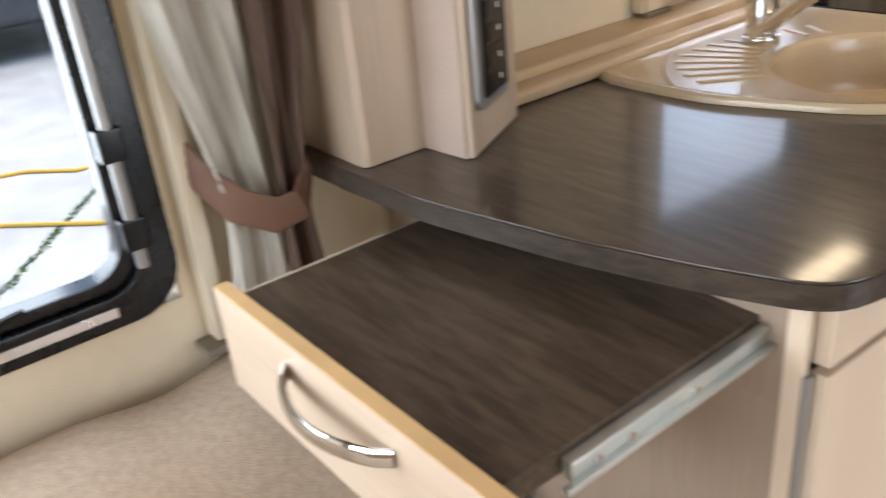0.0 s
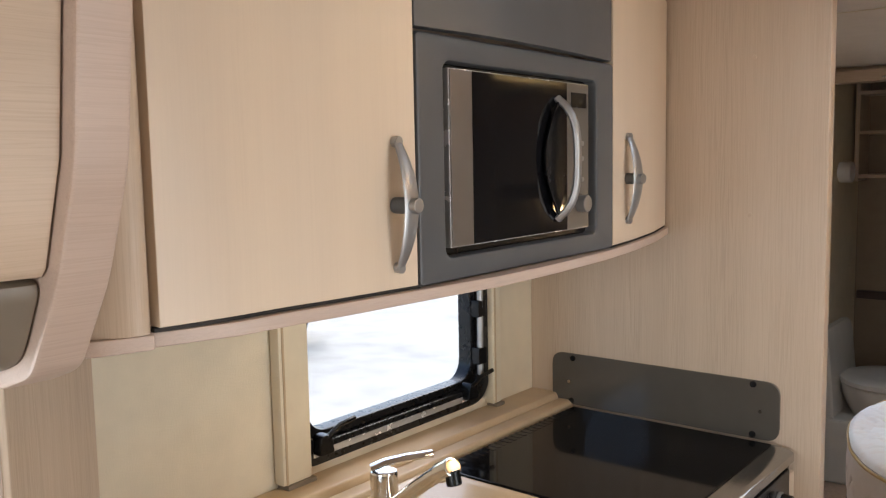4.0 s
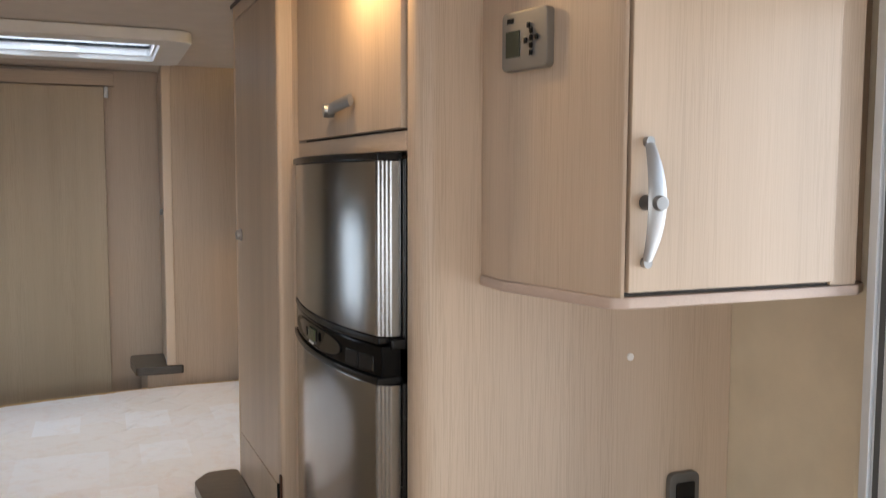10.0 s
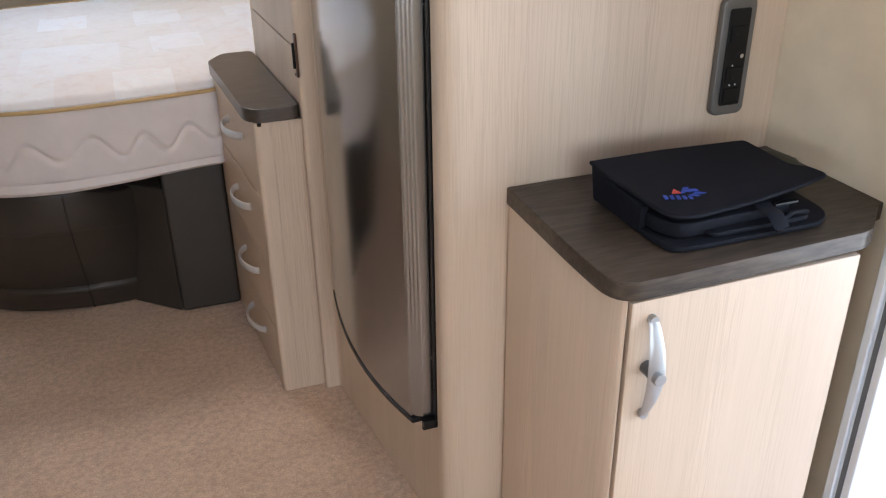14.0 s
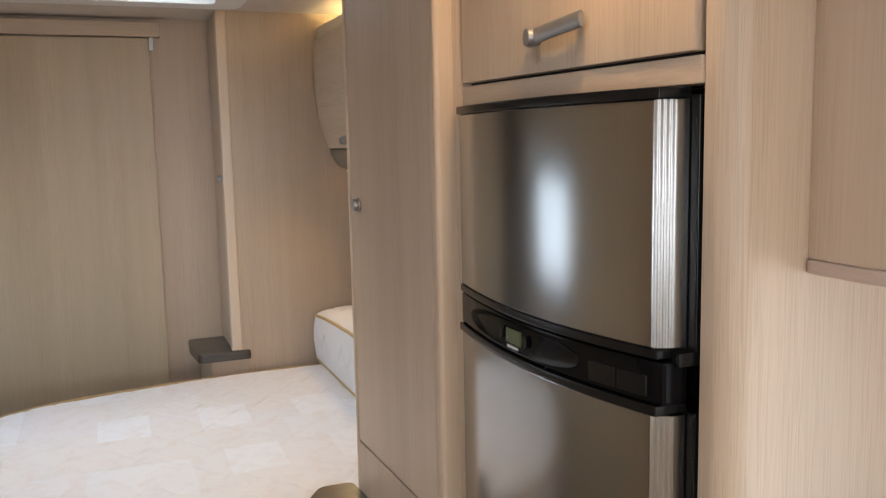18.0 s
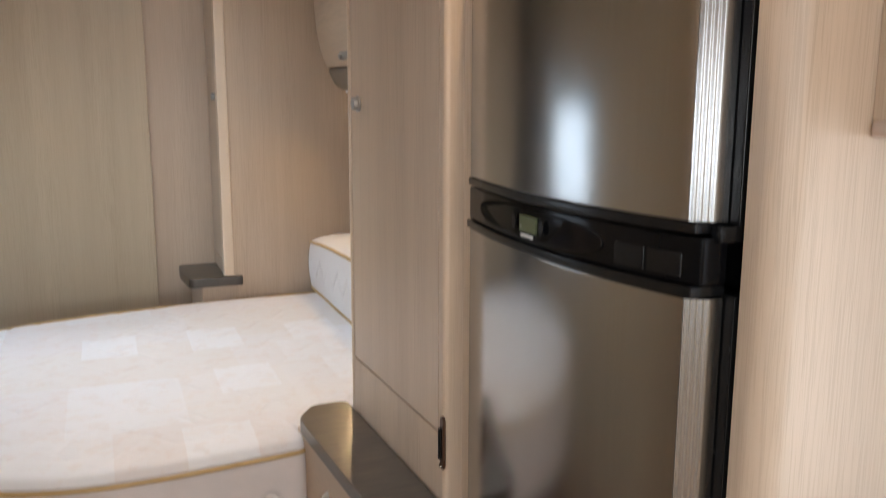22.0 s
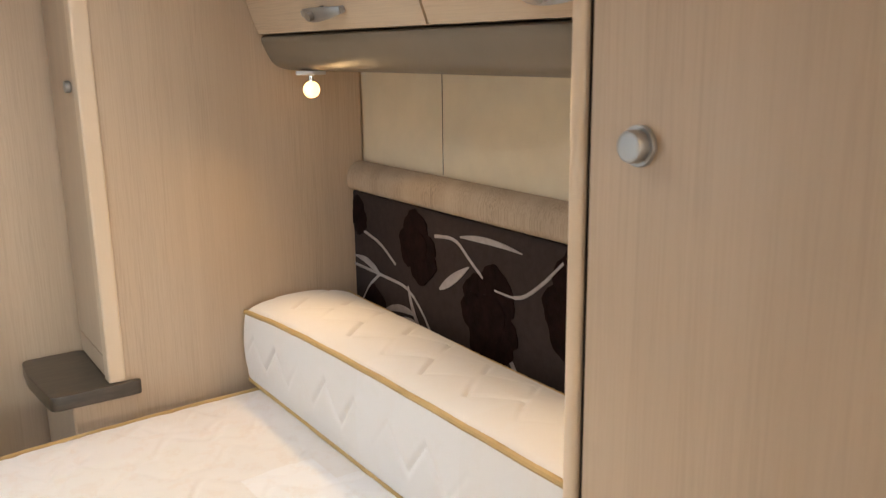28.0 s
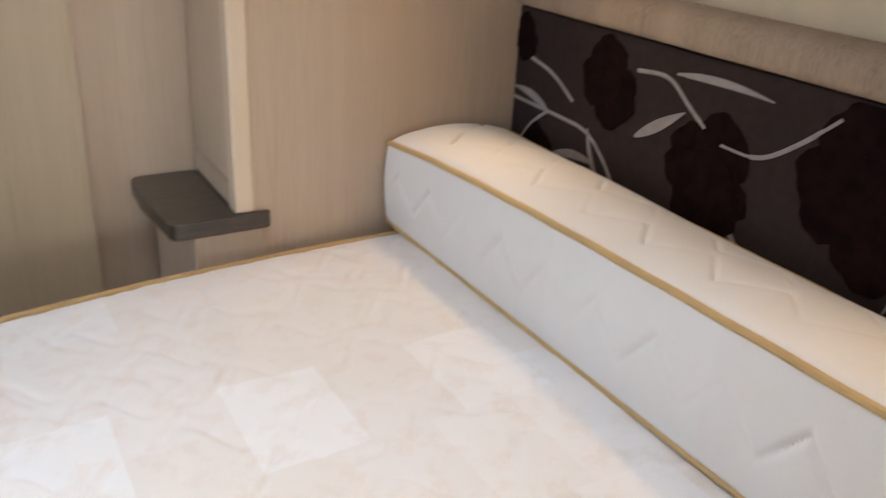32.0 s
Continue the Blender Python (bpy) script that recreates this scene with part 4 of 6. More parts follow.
part("control_panel", strip(0.9480, 1.0125, 1.3615, 1.5685, 0.001, 0.005, 0.0006), plain("dark_bronze_panel", (0.13, 0.115, 0.10), 0.35, 0.2), mw)
hp = []
for k in range(15):
    q = k / 14 * 2 - 1
    yy = 0.917 + 0.008 * (1 - q * q)
    hp.append((curve_at(FR2, yy) + 0.003 + 0.028 * (1 - q ** 4), yy, 1.462 + q * 0.084))
part("handle", tube(hp, 0.006, 12, flat=(0.007, 0.005, (1, 0, 0))), SILVER, mw, "curved silver door handle")
part("handle_recess", prism([(0.908 - 0.034 * math.sin(math.pi * k / 12), 1.385 + 0.155 * k / 12) for k in range(13)] + [(0.908 + 0.022 * math.sin(math.pi * k / 12), 1.385 + 0.155 * k / 12) for k in range(11, 0, -1)], -0.3705, -0.3680, "x"), BLACK, mw)
part("dial", rod((curve_at(FR2, 0.985), 0.984, 1.397), (curve_at(FR2, 0.985) + 0.016, 0.984, 1.397), 0.0125, 20, 0.002), SILVER, mw)
for z in (1.432, 1.462, 1.484):
    for y in (0.976, 0.990):
        part("button", rod((curve_at(FR2, y), y, z), (curve_at(FR2, y) + 0.004, y, z), 0.0036, 10), SILVER, mw)
part("display", strip(0.960, 1.004, 1.535, 1.556, 0.0022, 0.003, 0.0), BLACK, mw)
strip_l = thing("worktop_light", (-0.54, 0.925, 1.30), "slim warm strip light under the overhead locker", "light")
part("housing", ring(rounded(-0.567, -0.513, 0.830, 1.020, 0.008), rounded(-0.563, -0.517, 0.834, 1.016, 0.006), 1.291, 1.3060, "z", 0.001), WHITE, strip_l)
part("base_plate", box(-0.563, -0.517, 0.834, 1.016, 1.2925, 1.3055), WHITE, strip_l)

# lounge end locker and curtain at the front left
ll = thing("lounge_locker", (-0.6, -0.2, 1.36), "pale oak overhead locker of the lounge with a taupe lip", "overhead locker")
prof = [(-0.30, ZC - 0.002), (-0.295, 1.60), (-0.315, 1.47), (-0.345, 1.392), (-0.352, 1.386)]
part("doors", prism([(XL + 0.001, ZC - 0.002)] + prof + [(XL + 0.001, 1.386)], -1.2, 0.178, "y"), OAK_Y, ll)
part("lip", prism(soften([(-0.352, 1.384), (-0.392, 1.318), (-0.44, 1.302), (XL + 0.001, 1.302), (XL + 0.001, 1.384)], 0.02), -1.2, 0.178, "y"), LIP, ll, "taupe moulded lip")
part("end_trim", prism(soften([(-0.285, ZC - 0.002), (-0.280, 1.60), (-0.300, 1.465), (-0.335, 1.380), (-0.385, 1.306), (-0.44, 1.288), (XL + 0.001, 1.288), (XL + 0.001, ZC - 0.002)], 0.015), 0.180, 0.222, "y", 0.004), EDGE_PINK, ll)

# ---- right side: tower, fridge, wardrobe ----
tower = thing("fridge_tower", (0.9, 1.3, 0), "pale oak tall housing round the fridge", "housing")
part("end_panel", prism([(0.7428, 1.2316), (XR - 0.001, 1.236), (XR - 0.001, 1.26), (0.7428, 1.26)], 0.001, ZC - 0.002), OAK, tower)
part("corner_post", prism([(0.7425, 1.231)] + soften([(0.72, 1.231), (0.660, 1.231), (0.644, 1.247), (0.644, 1.272)], 0.012, 4, False) + [(0.7425, 1.272)], 0.001, ZC - 0.002), OAK, tower)
part("left_post", prism([(0.5603, 1.7933), (0.5610, 1.7905), (0.5640, 1.7880), (0.569, 1.7868), (0.590, 1.7875), (0.600, 1.7725), (0.70, 1.7725), (0.70, 1.7985), (0.5755, 1.7985), (0.5755, 1.7933)], 0.001, ZC - 0.002), OAK, tower)
part("plinth_panel", prism([(0.655, 1.2725), (0.593, 1.771), (0.62, 1.771), (0.69, 1.2725)], 0.001, 0.244), OAK, tower)
part("rail_above_fridge", prism([(0.641, 1.2725), (0.599, 1.771), (0.63, 1.771), (0.67, 1.2725)], 1.434, 1.462, "z", 0.0015), OAK_Y, tower)
part("back", box(1.0, 1.03, 1.285, 1.77, 0.001, ZC - 0.002), OAK, tower)
part("locker_top_rail", prism([(0.641, 1.2725), (0.599, 1.771), (0.63, 1.771), (0.67, 1.2725)], 1.742, ZC - 0.002), OAK_Y, tower)
d = part("locker_door", prism([(0.6360, 1.279), (0.5965, 1.766), (0.612, 1.766), (0.651, 1.279)], 1.466, 1.738, "z", 0.002), OAK, tower, "oak flap door above the fridge")
part("shadow_gap", prism([(0.653, 1.2735), (0.613, 1.7685), (0.625, 1.7685), (0.66, 1.2735)], 1.4625, 1.741), SHADOW_GAP, tower)
# lever handle of the flap
hx = lambda y: 0.635 - (y - 1.291) * 0.081
h = part("handle", tube([(hx(1.567) - 0.007, 1.567, 1.507), (hx(1.545) - 0.0125, 1.545, 1.510), (hx(1.497) - 0.014, 1.497, 1.514), (hx(1.449) - 0.0115, 1.449, 1.519)], 0.006, 12, flat=(0.0045, 0.010, (0, 0, 1))), SILVER, d, "satin silver lever handle")
part("knob", rod((hx(1.585), 1.552, 1.509), (hx(1.585) - 0.0185, 1.554, 1.509), 0.0115, 18, 0.002), SILVER, h)
part("foot", rod((hx(1.50), 1.462, 1.518), (hx(1.50) - 0.012, 1.462, 1.518), 0.006, 12), SILVER, h)

# fridge: bowed steel doors
FX0, FX1, FY0, FY1 = 0.622, 0.590, 1.287, 1.768


def fridge_x(y, bow=0.034):
    t_ = (y - FY0) / (FY1 - FY0)
    return FX0 + (FX1 - FX0) * t_ - bow * 4 * t_ * (1 - t_) * (1.0 - 0.25 * t_) - 0.012 + 0.012 * t_


def fridge_panel(y0, y1, z0, z1, thick, off=0.0, n=28, bevel=0.0):
    f = [(fridge_x(y0 + (y1 - y0) * k / n) - off, y0 + (y1 - y0) * k / n) for k in range(n + 1)]
    return prism(f + [(x + thick, y) for x, y in f[::-1]], z0, z1, "z", bevel)


def on_band(cy, cz, ry, rz, off, thick, n=36, power=2.0):
    """An oval plate that follows the bow of the control band."""
    pts = []
    for k in range(n):
        c_, s_ = math.cos(2 * math.pi * k / n), math.sin(2 * math.pi * k / n)
        pts.append((cy + ry * math.copysign(abs(c_) ** (2 / power), c_), cz + rz * math.copysign(abs(s_) ** (2 / power), s_)))
    return finish(loft([[(fridge_x(y) - off - d_, y, z) for y, z in pts] for d_ in (0.0, thick)]), 0.0006)


fridge = thing("fridge_freezer", (0.8, 1.52, 0.25), "tall stainless steel fridge freezer with a black control band", "fridge")
part("cabinet", box(0.672, 0.99, 1.2735, 1.768, 0.246, 1.432), BLACK, fridge)
fa, fb = Vector((fridge_x(1.3005), 1.3005)), Vector((0.6265, 1.2895))
fn = Vector((fb.y - fa.y, fa.x - fb.x)).normalized()
FLUTE = [tuple(fa.lerp(fb, k / 24) + fn * 0.0007 * math.sin(math.pi * k / 24 * 4) ** 2) for k in range(25)] + [(0.640, 1.2895), (0.640, 1.3005)]
for z0, z1, nm in ((1.166, 1.420, "upper_door"), (0.266, 1.094, "lower_door")):
    dd = part(nm, fridge_panel(1.301, 1.764, z0, z1, 0.03, 0.0, 30, 0.002), STEEL, fridge, "bowed brushed steel door")
    part("edge_trim", prism(FLUTE, z0 + 0.0005, z1 - 0.0005), STEEL_EDGE, dd, "bright fluted steel edge trim")
    part("side_seal", box(0.6415, 0.671, 1.2760, 1.3000, z0 - 0.004, z1 + 0.004, 0.002), BLACK, dd)
    part("rim_top", fridge_panel(1.292, 1.767, z1 + 0.0005, z1 + 0.012, 0.04, 0.004, 24, 0.002), BLACK, dd)
    part("rim_bottom", fridge_panel(1.292, 1.767, z0 - 0.011, z0 - 0.0005, 0.04, 0.002, 24, 0.002), BLACK, dd)
    part("hinge", box(0.622, 0.660, 1.2770, 1.2915, z0 - 0.018, z0 - 0.002, 0.003), BLACK, dd)
band = part("control_band", fridge_panel(1.286, 1.766, 1.107, 1.153, 0.03, 0.000, 30, 0.003), plain("gloss_black_band", (0.004, 0.004, 0.0045), 0.12, vary=0.1, spec=0.12), fridge, "glossy black control band")
fas = part("fascia", on_band(1.555, 1.130, 0.150, 0.0185, 0.0, 0.0022, 48, 2.6), BLACK_GLASS, band, "oval glossy control fascia")
part("display", fridge_panel(1.527, 1.566, 1.121, 1.140, 0.003, 0.0032, 6), LCD, fas, "greenish display")
for y in (1.513, 1.580):
    part("button", on_band(y, 1.1305, 0.0055, 0.0085, 0.0022, 0.0022, 16), BLACK, fas)
for q in range(7):
    part("lettering", fridge_panel(1.5345 + q * 0.0042, 1.5372 + q * 0.0042, 1.1145, 1.1177, 0.002, 0.0032, 2), WHITE, fas, "tiny white lettering")
for y0, y1 in ((1.306, 1.345), (1.349, 1.388)):
    part("finger_grip", fridge_panel(y0, y1, 1.113, 1.136, 0.004, 0.0016, 6, 0.0012), BLACK, band, "moulded finger grip")
part("foot_bracket", box(0.622, 0.652, 1.2842, 1.292, 0.240, 0.256, 0.003), BLACK, fridge)

# pelmet with the halogen lamp
PEL = [(0.765, 0.966), (0.70, 1.005), (0.619, 1.063), (0.530, 1.154), (0.492, 1.219), (0.480, 1.310), (0.492, 1.429), (0.515, 1.56), (0.548, 1.665), (0.60, 1.735), (0.66, 1.74), (0.78, 1.30), (0.79, 1.0)]
pel = thing("pelmet", (0.6, 1.3, 1.775), "curved oak pelmet under the ceiling above the fridge", "pelmet")
part("board", prism(soften(PEL, 0.06, 5), 1.776, ZC - 0.001, "z", 0.004), OAK_X, pel)
part("fascia_line", prism([(x * 1.0 - 0.0025, y) for x, y in soften(PEL, 0.06, 5)][8:50] + [(x + 0.004, y) for x, y in soften(PEL, 0.06, 5)][49:7:-1], 1.800, 1.8085), EDGE_PINK, pel)
lamp = thing("halogen_lamp", (0.555, 1.372, 1.776), "small round halogen lamp, lit, under the pelmet", "lamp")
part("bezel", rod((0.555, 1.372, 1.7755), (0.555, 1.372, 1.764), 0.038, 28, 0.004), SILVER, lamp)
part("glass", ring([(0.555 + 0.031 * math.cos(k * 0.2618), 1.372 + 0.031 * math.sin(k * 0.2618)) for k in range(24)], [(0.555 + 0.024 * math.cos(k * 0.2618), 1.372 + 0.024 * math.sin(k * 0.2618)) for k in range(24)], 1.748, 1.764, "z", 0.002), BULB, lamp, "glowing frosted glass ring")
for k in range(4):
    a = k * math.pi / 2 + 0.4
    part("claw", box(0.555 + 0.030 * math.cos(a) - 0.003, 0.555 + 0.030 * math.cos(a) + 0.003, 1.372 + 0.030 * math.sin(a) - 0.003, 1.372 + 0.030 * math.sin(a) + 0.003, 1.745, 1.764), CHROME, lamp)

# wall cabinet beside the entrance
wc = thing("wall_cabinet", (0.95, 1.1, 1.25), "pale oak wall cabinet with a bow handle", "wall cabinet")
WCO = [(0.741, 1.2305), (0.739, 1.150), (0.762, 1.075), (0.774, 1.010), (0.785, 0.950), (0.7905, 0.9475)]
part("body", prism(WCO[:2] + soften([WCO[1], (0.757, 1.09), WCO[3], WCO[4], WCO[5]], 0.02, 4, False)[1:] + [(0.7915, 0.9645), (1.153, 0.964), (1.175, 0.985), (XR - 0.001, 0.985), (XR - 0.001, 1.2305)], 1.259, ZC - 0.002), OAK, wc)
part("bottom_trim", prism(soften([(0.737, 1.230), (0.735, 1.150), (0.757, 1.075), (0.770, 1.005), (0.782, 0.963), (0.80, 0.955), (1.158, 0.955), (XR - 0.001, 0.98), (XR - 0.001, 1.230)], 0.006), 1.244, 1.2585, "z", 0.003), EDGE_PINK, wc, "pinkish oak bottom edge")
part("shadow_gap", box(0.7917, 1.108, 0.9600, 0.9642, 1.2592, 1.7395), SHADOW_GAP, wc)
d = part("door", box(0.7955, 1.1045, 0.9465, 0.961, 1.265, 1.7290, 0.002), OAK, wc, "oak cabinet door")
bow_handle(d, (0.816, 0.9465, 1.368), (0, -1, 0), (0, 0, 1), 0.142)
part("stile", box(1.1085, 1.153, 0.956, 0.9638, 1.259, 1.80, 0.002), OAK, wc)
hd = thing("door_header", (1.16, 0.6, 1.70), "cream header box above the entrance door", "header")
hs = soften([(1.113, ZC - 0.002), (1.113, 1.785), (1.138, 1.712), (1.155, 1.694), (XR - 0.001, 1.690), (XR - 0.001, ZC - 0.002)], 0.008, 3)
part("box", prism(hs, 0.25, 0.9545, "y", 0.004), LEDGE, hd)

# heating control on the cabinet's side
q0, q1 = Vector((0.7405, 1.150)), Vector((0.7615, 1.070))
qu = (q1 - q0).normalized()
qn = Vector((qu.y, -qu.x))


def on_side(s0, s1, z0, z1, d0, d1, bevel=0.0, r=0.0):
    pts = rounded(s0, s1, z0, z1, r, 5) if r else [(s0, z0), (s1, z0), (s1, z1), (s0, z1)]
    rs = [[(q0.x + qu.x * s + qn.x * dd, q0.y + qu.y * s + qn.y * dd, z) for s, z in pts] for dd in (d0, d1)]
    return finish(loft(rs), bevel)


th = thing("heating_control", (0.75, 1.11, 1.51), "silver heating control panel with a small screen", "control panel")
part("plate", on_side(0.000, 0.086, 1.532, 1.607, -0.004, 0.012, 0.003, 0.008), plain("bronze_silver", (0.24, 0.225, 0.205), 0.4, 0.6, vary=0.06), th)
part("screen", on_side(0.010, 0.036, 1.549, 1.582, 0.012, 0.0132), plain("dark_green_lcd", (0.05, 0.055, 0.04), 0.2), th)
part("badge", on_side(0.012, 0.024, 1.592, 1.598, 0.012, 0.013), BLACK, th)
for s, z in ((0.058, 1.570), (0.048, 1.568), (0.068, 1.570), (0.058, 1.579), (0.058, 1.561), (0.053, 1.586), (0.058, 1.552)):
    part("button", on_side(s - 0.0026, s + 0.0026, z - 0.0036, z + 0.0036, 0.012, 0.0148, 0.001), BLACK, th)

# low cabinet with the dark top
lc = thing("low_cabinet", (0.95, 1.1, 0), "pale oak low cabinet with a dark laminate top", "cabinet")
part("body", prism(soften([(0.7425, 1.2305), (0.741, 1.10), (0.745, 0.985), (0.7525, 0.936), (0.758, 0.927), (0.7605, 0.930), (0.7605, 0.9436), (1.108, 0.943), (1.14, 0.97), (1.14, 1.2305)], 0.01), 0.02, 0.6595), OAK, lc)
# recessed foot, its shade put into the same near-black
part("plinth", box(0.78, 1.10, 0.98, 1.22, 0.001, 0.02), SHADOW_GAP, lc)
part("top", prism([(0.7405, 1.2305)] + soften([(0.7405, 1.20), (0.7355, 1.02), (0.738, 0.921), (0.82, 0.921)], 0.055, 6, False)[1:] + soften([(0.85, 0.921), (1.115, 0.928), (1.175, 0.985), (XR - 0.002, 0.99)], 0.02, 4, False)[1:] + [(XR - 0.002, 1.2305)], 0.661, 0.687, "z", 0.002), TOP_CABINET, lc, "dark slate laminate top")
part("shadow_gap", box(0.7605, 1.106, 0.9405, 0.9435, 0.03, 0.658), SHADOW_GAP, lc)
d = part("door", box(0.7640, 1.100, 0.926, 0.940, 0.035, 0.656, 0.002), OAK, lc, "pale oak-faced door")
bow_handle(d, (0.792, 0.926, 0.562), (0, -1, 0), (0, 0, 1), 0.142)

swp = thing("socket_plate", (1.10, 1.234, 0.75), "tall silver and black switch plate above the cabinet", "switch plate")
pts = rounded(1.070, 1.128, 0.752, 0.926, 0.012, 5)
part("frame", prism(pts, 1.222, 1.2345, "y", 0.003), plain("dark_satin_silver", (0.17, 0.165, 0.155), 0.4, 0.7), swp)
part("insert", prism(rounded(1.081, 1.117, 0.768, 0.911, 0.004, 4), 1.2195, 1.222, "y", 0.001), BLACK, swp)
part("switch", rod((1.106, 1.2195, 0.843), (1.106, 1.214, 0.843), 0.0035, 12, 0.001), CHROME, swp)
for z in (0.783, 0.815, 0.875):
    part("rocker", box(1.086, 1.112, 1.2175, 1.2195, z - 0.011, z + 0.011, 0.001), BLACK, swp)
for z, x in ((0.80, 1.093), (0.80, 1.103), (0.829, 1.094)):
    part("led", rod((x, 1.2175, z), (x, 1.2168, z), 0.0011, 8), WHITE, swp)
solo("screw_cap", rod((0.997, 1.236, 1.120), (0.997, 1.231, 1.120), 0.006, 12, 0.001), WHITE, "small cream screw cap on the tower panel", "screw cap")

# entrance door frame and fly-screen cassette
df = thing("door_frame", (1.17, 0.6, 0), "aluminium entrance door frame with a fly-screen cassette", "door frame")
part("jamb", box(1.165, XR + 0.038, 0.905, 0.944, 0.001, 1.676, 0.004), ALU, df)
part("jamb_groove", box(1.1635, 1.1655, 0.918, 0.926, 0.002, 1.66), GREY, df)
part("jamb_bead", box(1.158, 1.165, 0.930, 0.944, 0.001, 1.676, 0.002), ALU, df)
part("jamb_near", box(1.165, XR + 0.038, 0.301, 0.335, 0.001, 1.676, 0.004), ALU, df)
part("head", box(1.165, XR + 0.038, 0.336, 0.904, 1.636, 1.676, 0.004), ALU, df)
part("badge", box(1.1625, 1.1652, 0.909, 0.930, 1.640, 1.655, 0.001), GREY, df)
part("sill", box(1.165, XR + 0.038, 0.336, 0.904, 0.001, 0.03, 0.004), ALU, df)

# wardrobe
ward = thing("wardrobe", (0.8, 2.0, 0), "pale oak wardrobe with a tall flush door", "wardrobe")
askew = lambda bm: placed_by(bm, lambda v: (v.x + (2.243 - v.y) * 0.0337, v.y, v.z))


def placed_by(bm, f):
    for v in bm.verts:
        v.co = f(v.co)
    return bm


part("body", prism([(0.5607, 2.243), (0.5757, 1.7990), (1.05, 1.7990), (1.05, 2.243)], 0.001, ZC - 0.002), OAK, ward)
part("front_frame", askew(prism([(1.7935, 0.001), (1.8030, 0.001), (1.8030, 0.665), (2.2240, 0.665), (2.2240, 0.7715), (1.8075, 0.7715), (1.8075, 1.768), (2.2240, 1.768), (2.2240, ZC - 0.002), (1.7935, ZC - 0.002)], 0.545, 0.5603, "x")), OAK, ward)
d = part("door", askew(box(0.545, 0.5603, 1.810, 2.2190, 0.7750, 1.765, 0.001)), OAK, ward, "tall oak door")
part("edge_strip", prism(soften([(0.5605, 2.2265), (0.5445, 2.2265), (0.5438, 2.234), (0.5475, 2.2435), (0.5605, 2.2445)], 0.004, 3), 0.62, ZC - 0.002), DOOR_CREAM, ward, "pale rounded edge strip")
part("shadow_gap", askew(box(0.5500, 0.5603, 2.2200, 2.2262, 0.7750, 1.765)), SHADOW_GAP, ward)
k = part("knob", rod((0.546, 2.172, 1.262), (0.534, 2.172, 1.262), 0.0115, 20, 0.003), SILVER, d, "round satin silver knob")
part("rose", rod((0.5475, 2.172, 1.262), (0.543, 2.172, 1.262), 0.0145, 20, 0.001), SILVER, k)
la = part("latch", prism(rounded(1.7800, 1.7955, 0.722, 0.806, 0.007, 4), 0.5560, 0.5610, "x", 0.002), BROWN_LATCH, ward, "bronze sliding latch")
part("latch_pin", rod((0.5545, 1.7880, 0.740), (0.5545, 1.7880, 0.788), 0.0035, 10), BLACK, la)
part("keeper", rod((0.5560, 1.7880, 0.729), (0.5535, 1.7880, 0.729), 0.003, 8), CHROME, la)

# bedside drawer unit in front of the wardrobe
ns = thing("bedside_drawers", (0.5, 2.0, 0), "narrow oak bedside unit with four drawers and a dark top", "drawer unit")
DX = lambda y: 0.468 - (y - 1.83) * 0.0738
part("carcass", prism([(0.485, 1.8142), (0.5588, 1.8142), (0.5443, 2.243), (0.5415, 2.262), (DX(2.262) + 0.016, 2.262), (DX(1.85) + 0.016, 1.85)], 0.001, 0.6345), OAK, ns)
part("corner_column", prism([(DX(1.845), 1.845)] + soften([(0.4665, 1.84), (0.4665, 1.8090), (0.50, 1.8090)], 0.014, 5, False)[1:] + [(0.50, 1.8140), (0.4835, 1.8140), (DX(1.845) + 0.0155, 1.848)], 0.001, 0.6345), OAK, ns)
part("side_panel", prism([(0.5004, 1.8090), (0.5660, 1.8090), (0.5592, 1.8140), (0.5004, 1.8140)], 0.001, 0.6345), OAK, ns)
for z0, z1 in ((0.006, 0.149), (0.153, 0.312), (0.316, 0.466), (0.470, 0.632)):
    dr = part("drawer", prism([(DX(1.848), 1.848), (DX(2.256), 2.256), (DX(2.256) + 0.014, 2.256), (DX(1.848) + 0.014, 1.848)], z0, z1, "z", 0.0015), OAK_Y, ns, "oak drawer front")
    zc = z0 + (z1 - z0) * 0.62
    hp = [(DX(1.935 + 0.13 * q / 14) - 0.003 - 0.026 * math.sin(math.pi * q / 14) ** 0.6, 1.935 + 0.13 * q / 14, zc) for q in range(15)]
    part("handle", tube(hp, 0.006, 10, flat=(0.0032, 0.0085, (0, 0, 1))), plain("bright_handle_chrome", (0.74, 0.74, 0.74), 0.33, 0.6, vary=0.04) if z0 < 0.01 else bpy.data.materials["bright_handle_chrome"], dr, "curved chrome handle")
part("top", prism(soften([(0.5590, 1.804), (0.475, 1.804), (0.452, 1.832), (0.446, 1.95), (0.431, 2.215), (0.47, 2.275), (0.5415, 2.275), (0.5445, 2.235)], 0.016, 6), 0.636, 0.664, "z", 0.0015), TOP_DARK, ns, "dark slate laminate top")
part("top_fixing", box(0.474, 0.482, 1.8065, 1.8088, 0.629, 0.6355), BLACK, ns)

# ---- the bed ----
bed = thing("island_bed", (0.3, 2.8, 0), "dark taupe leatherette island bed base", "bed base")
BC = (0.18, 2.80)
near_top = [(0.28, 2.38), (0.22, 2.33), (0.15, 2.245), (0.07, 2.206), (-0.07, 2.232), (-0.223, 2.335), (-0.345, 2.475), (-0.402, 2.62)]
near_bot = [(0.28, 2.41), (0.22, 2.39), (0.17, 2.368), (0.058, 2.373), (-0.066, 2.397), (-0.154, 2.434), (-0.279, 2.541), (-0.336, 2.65)]
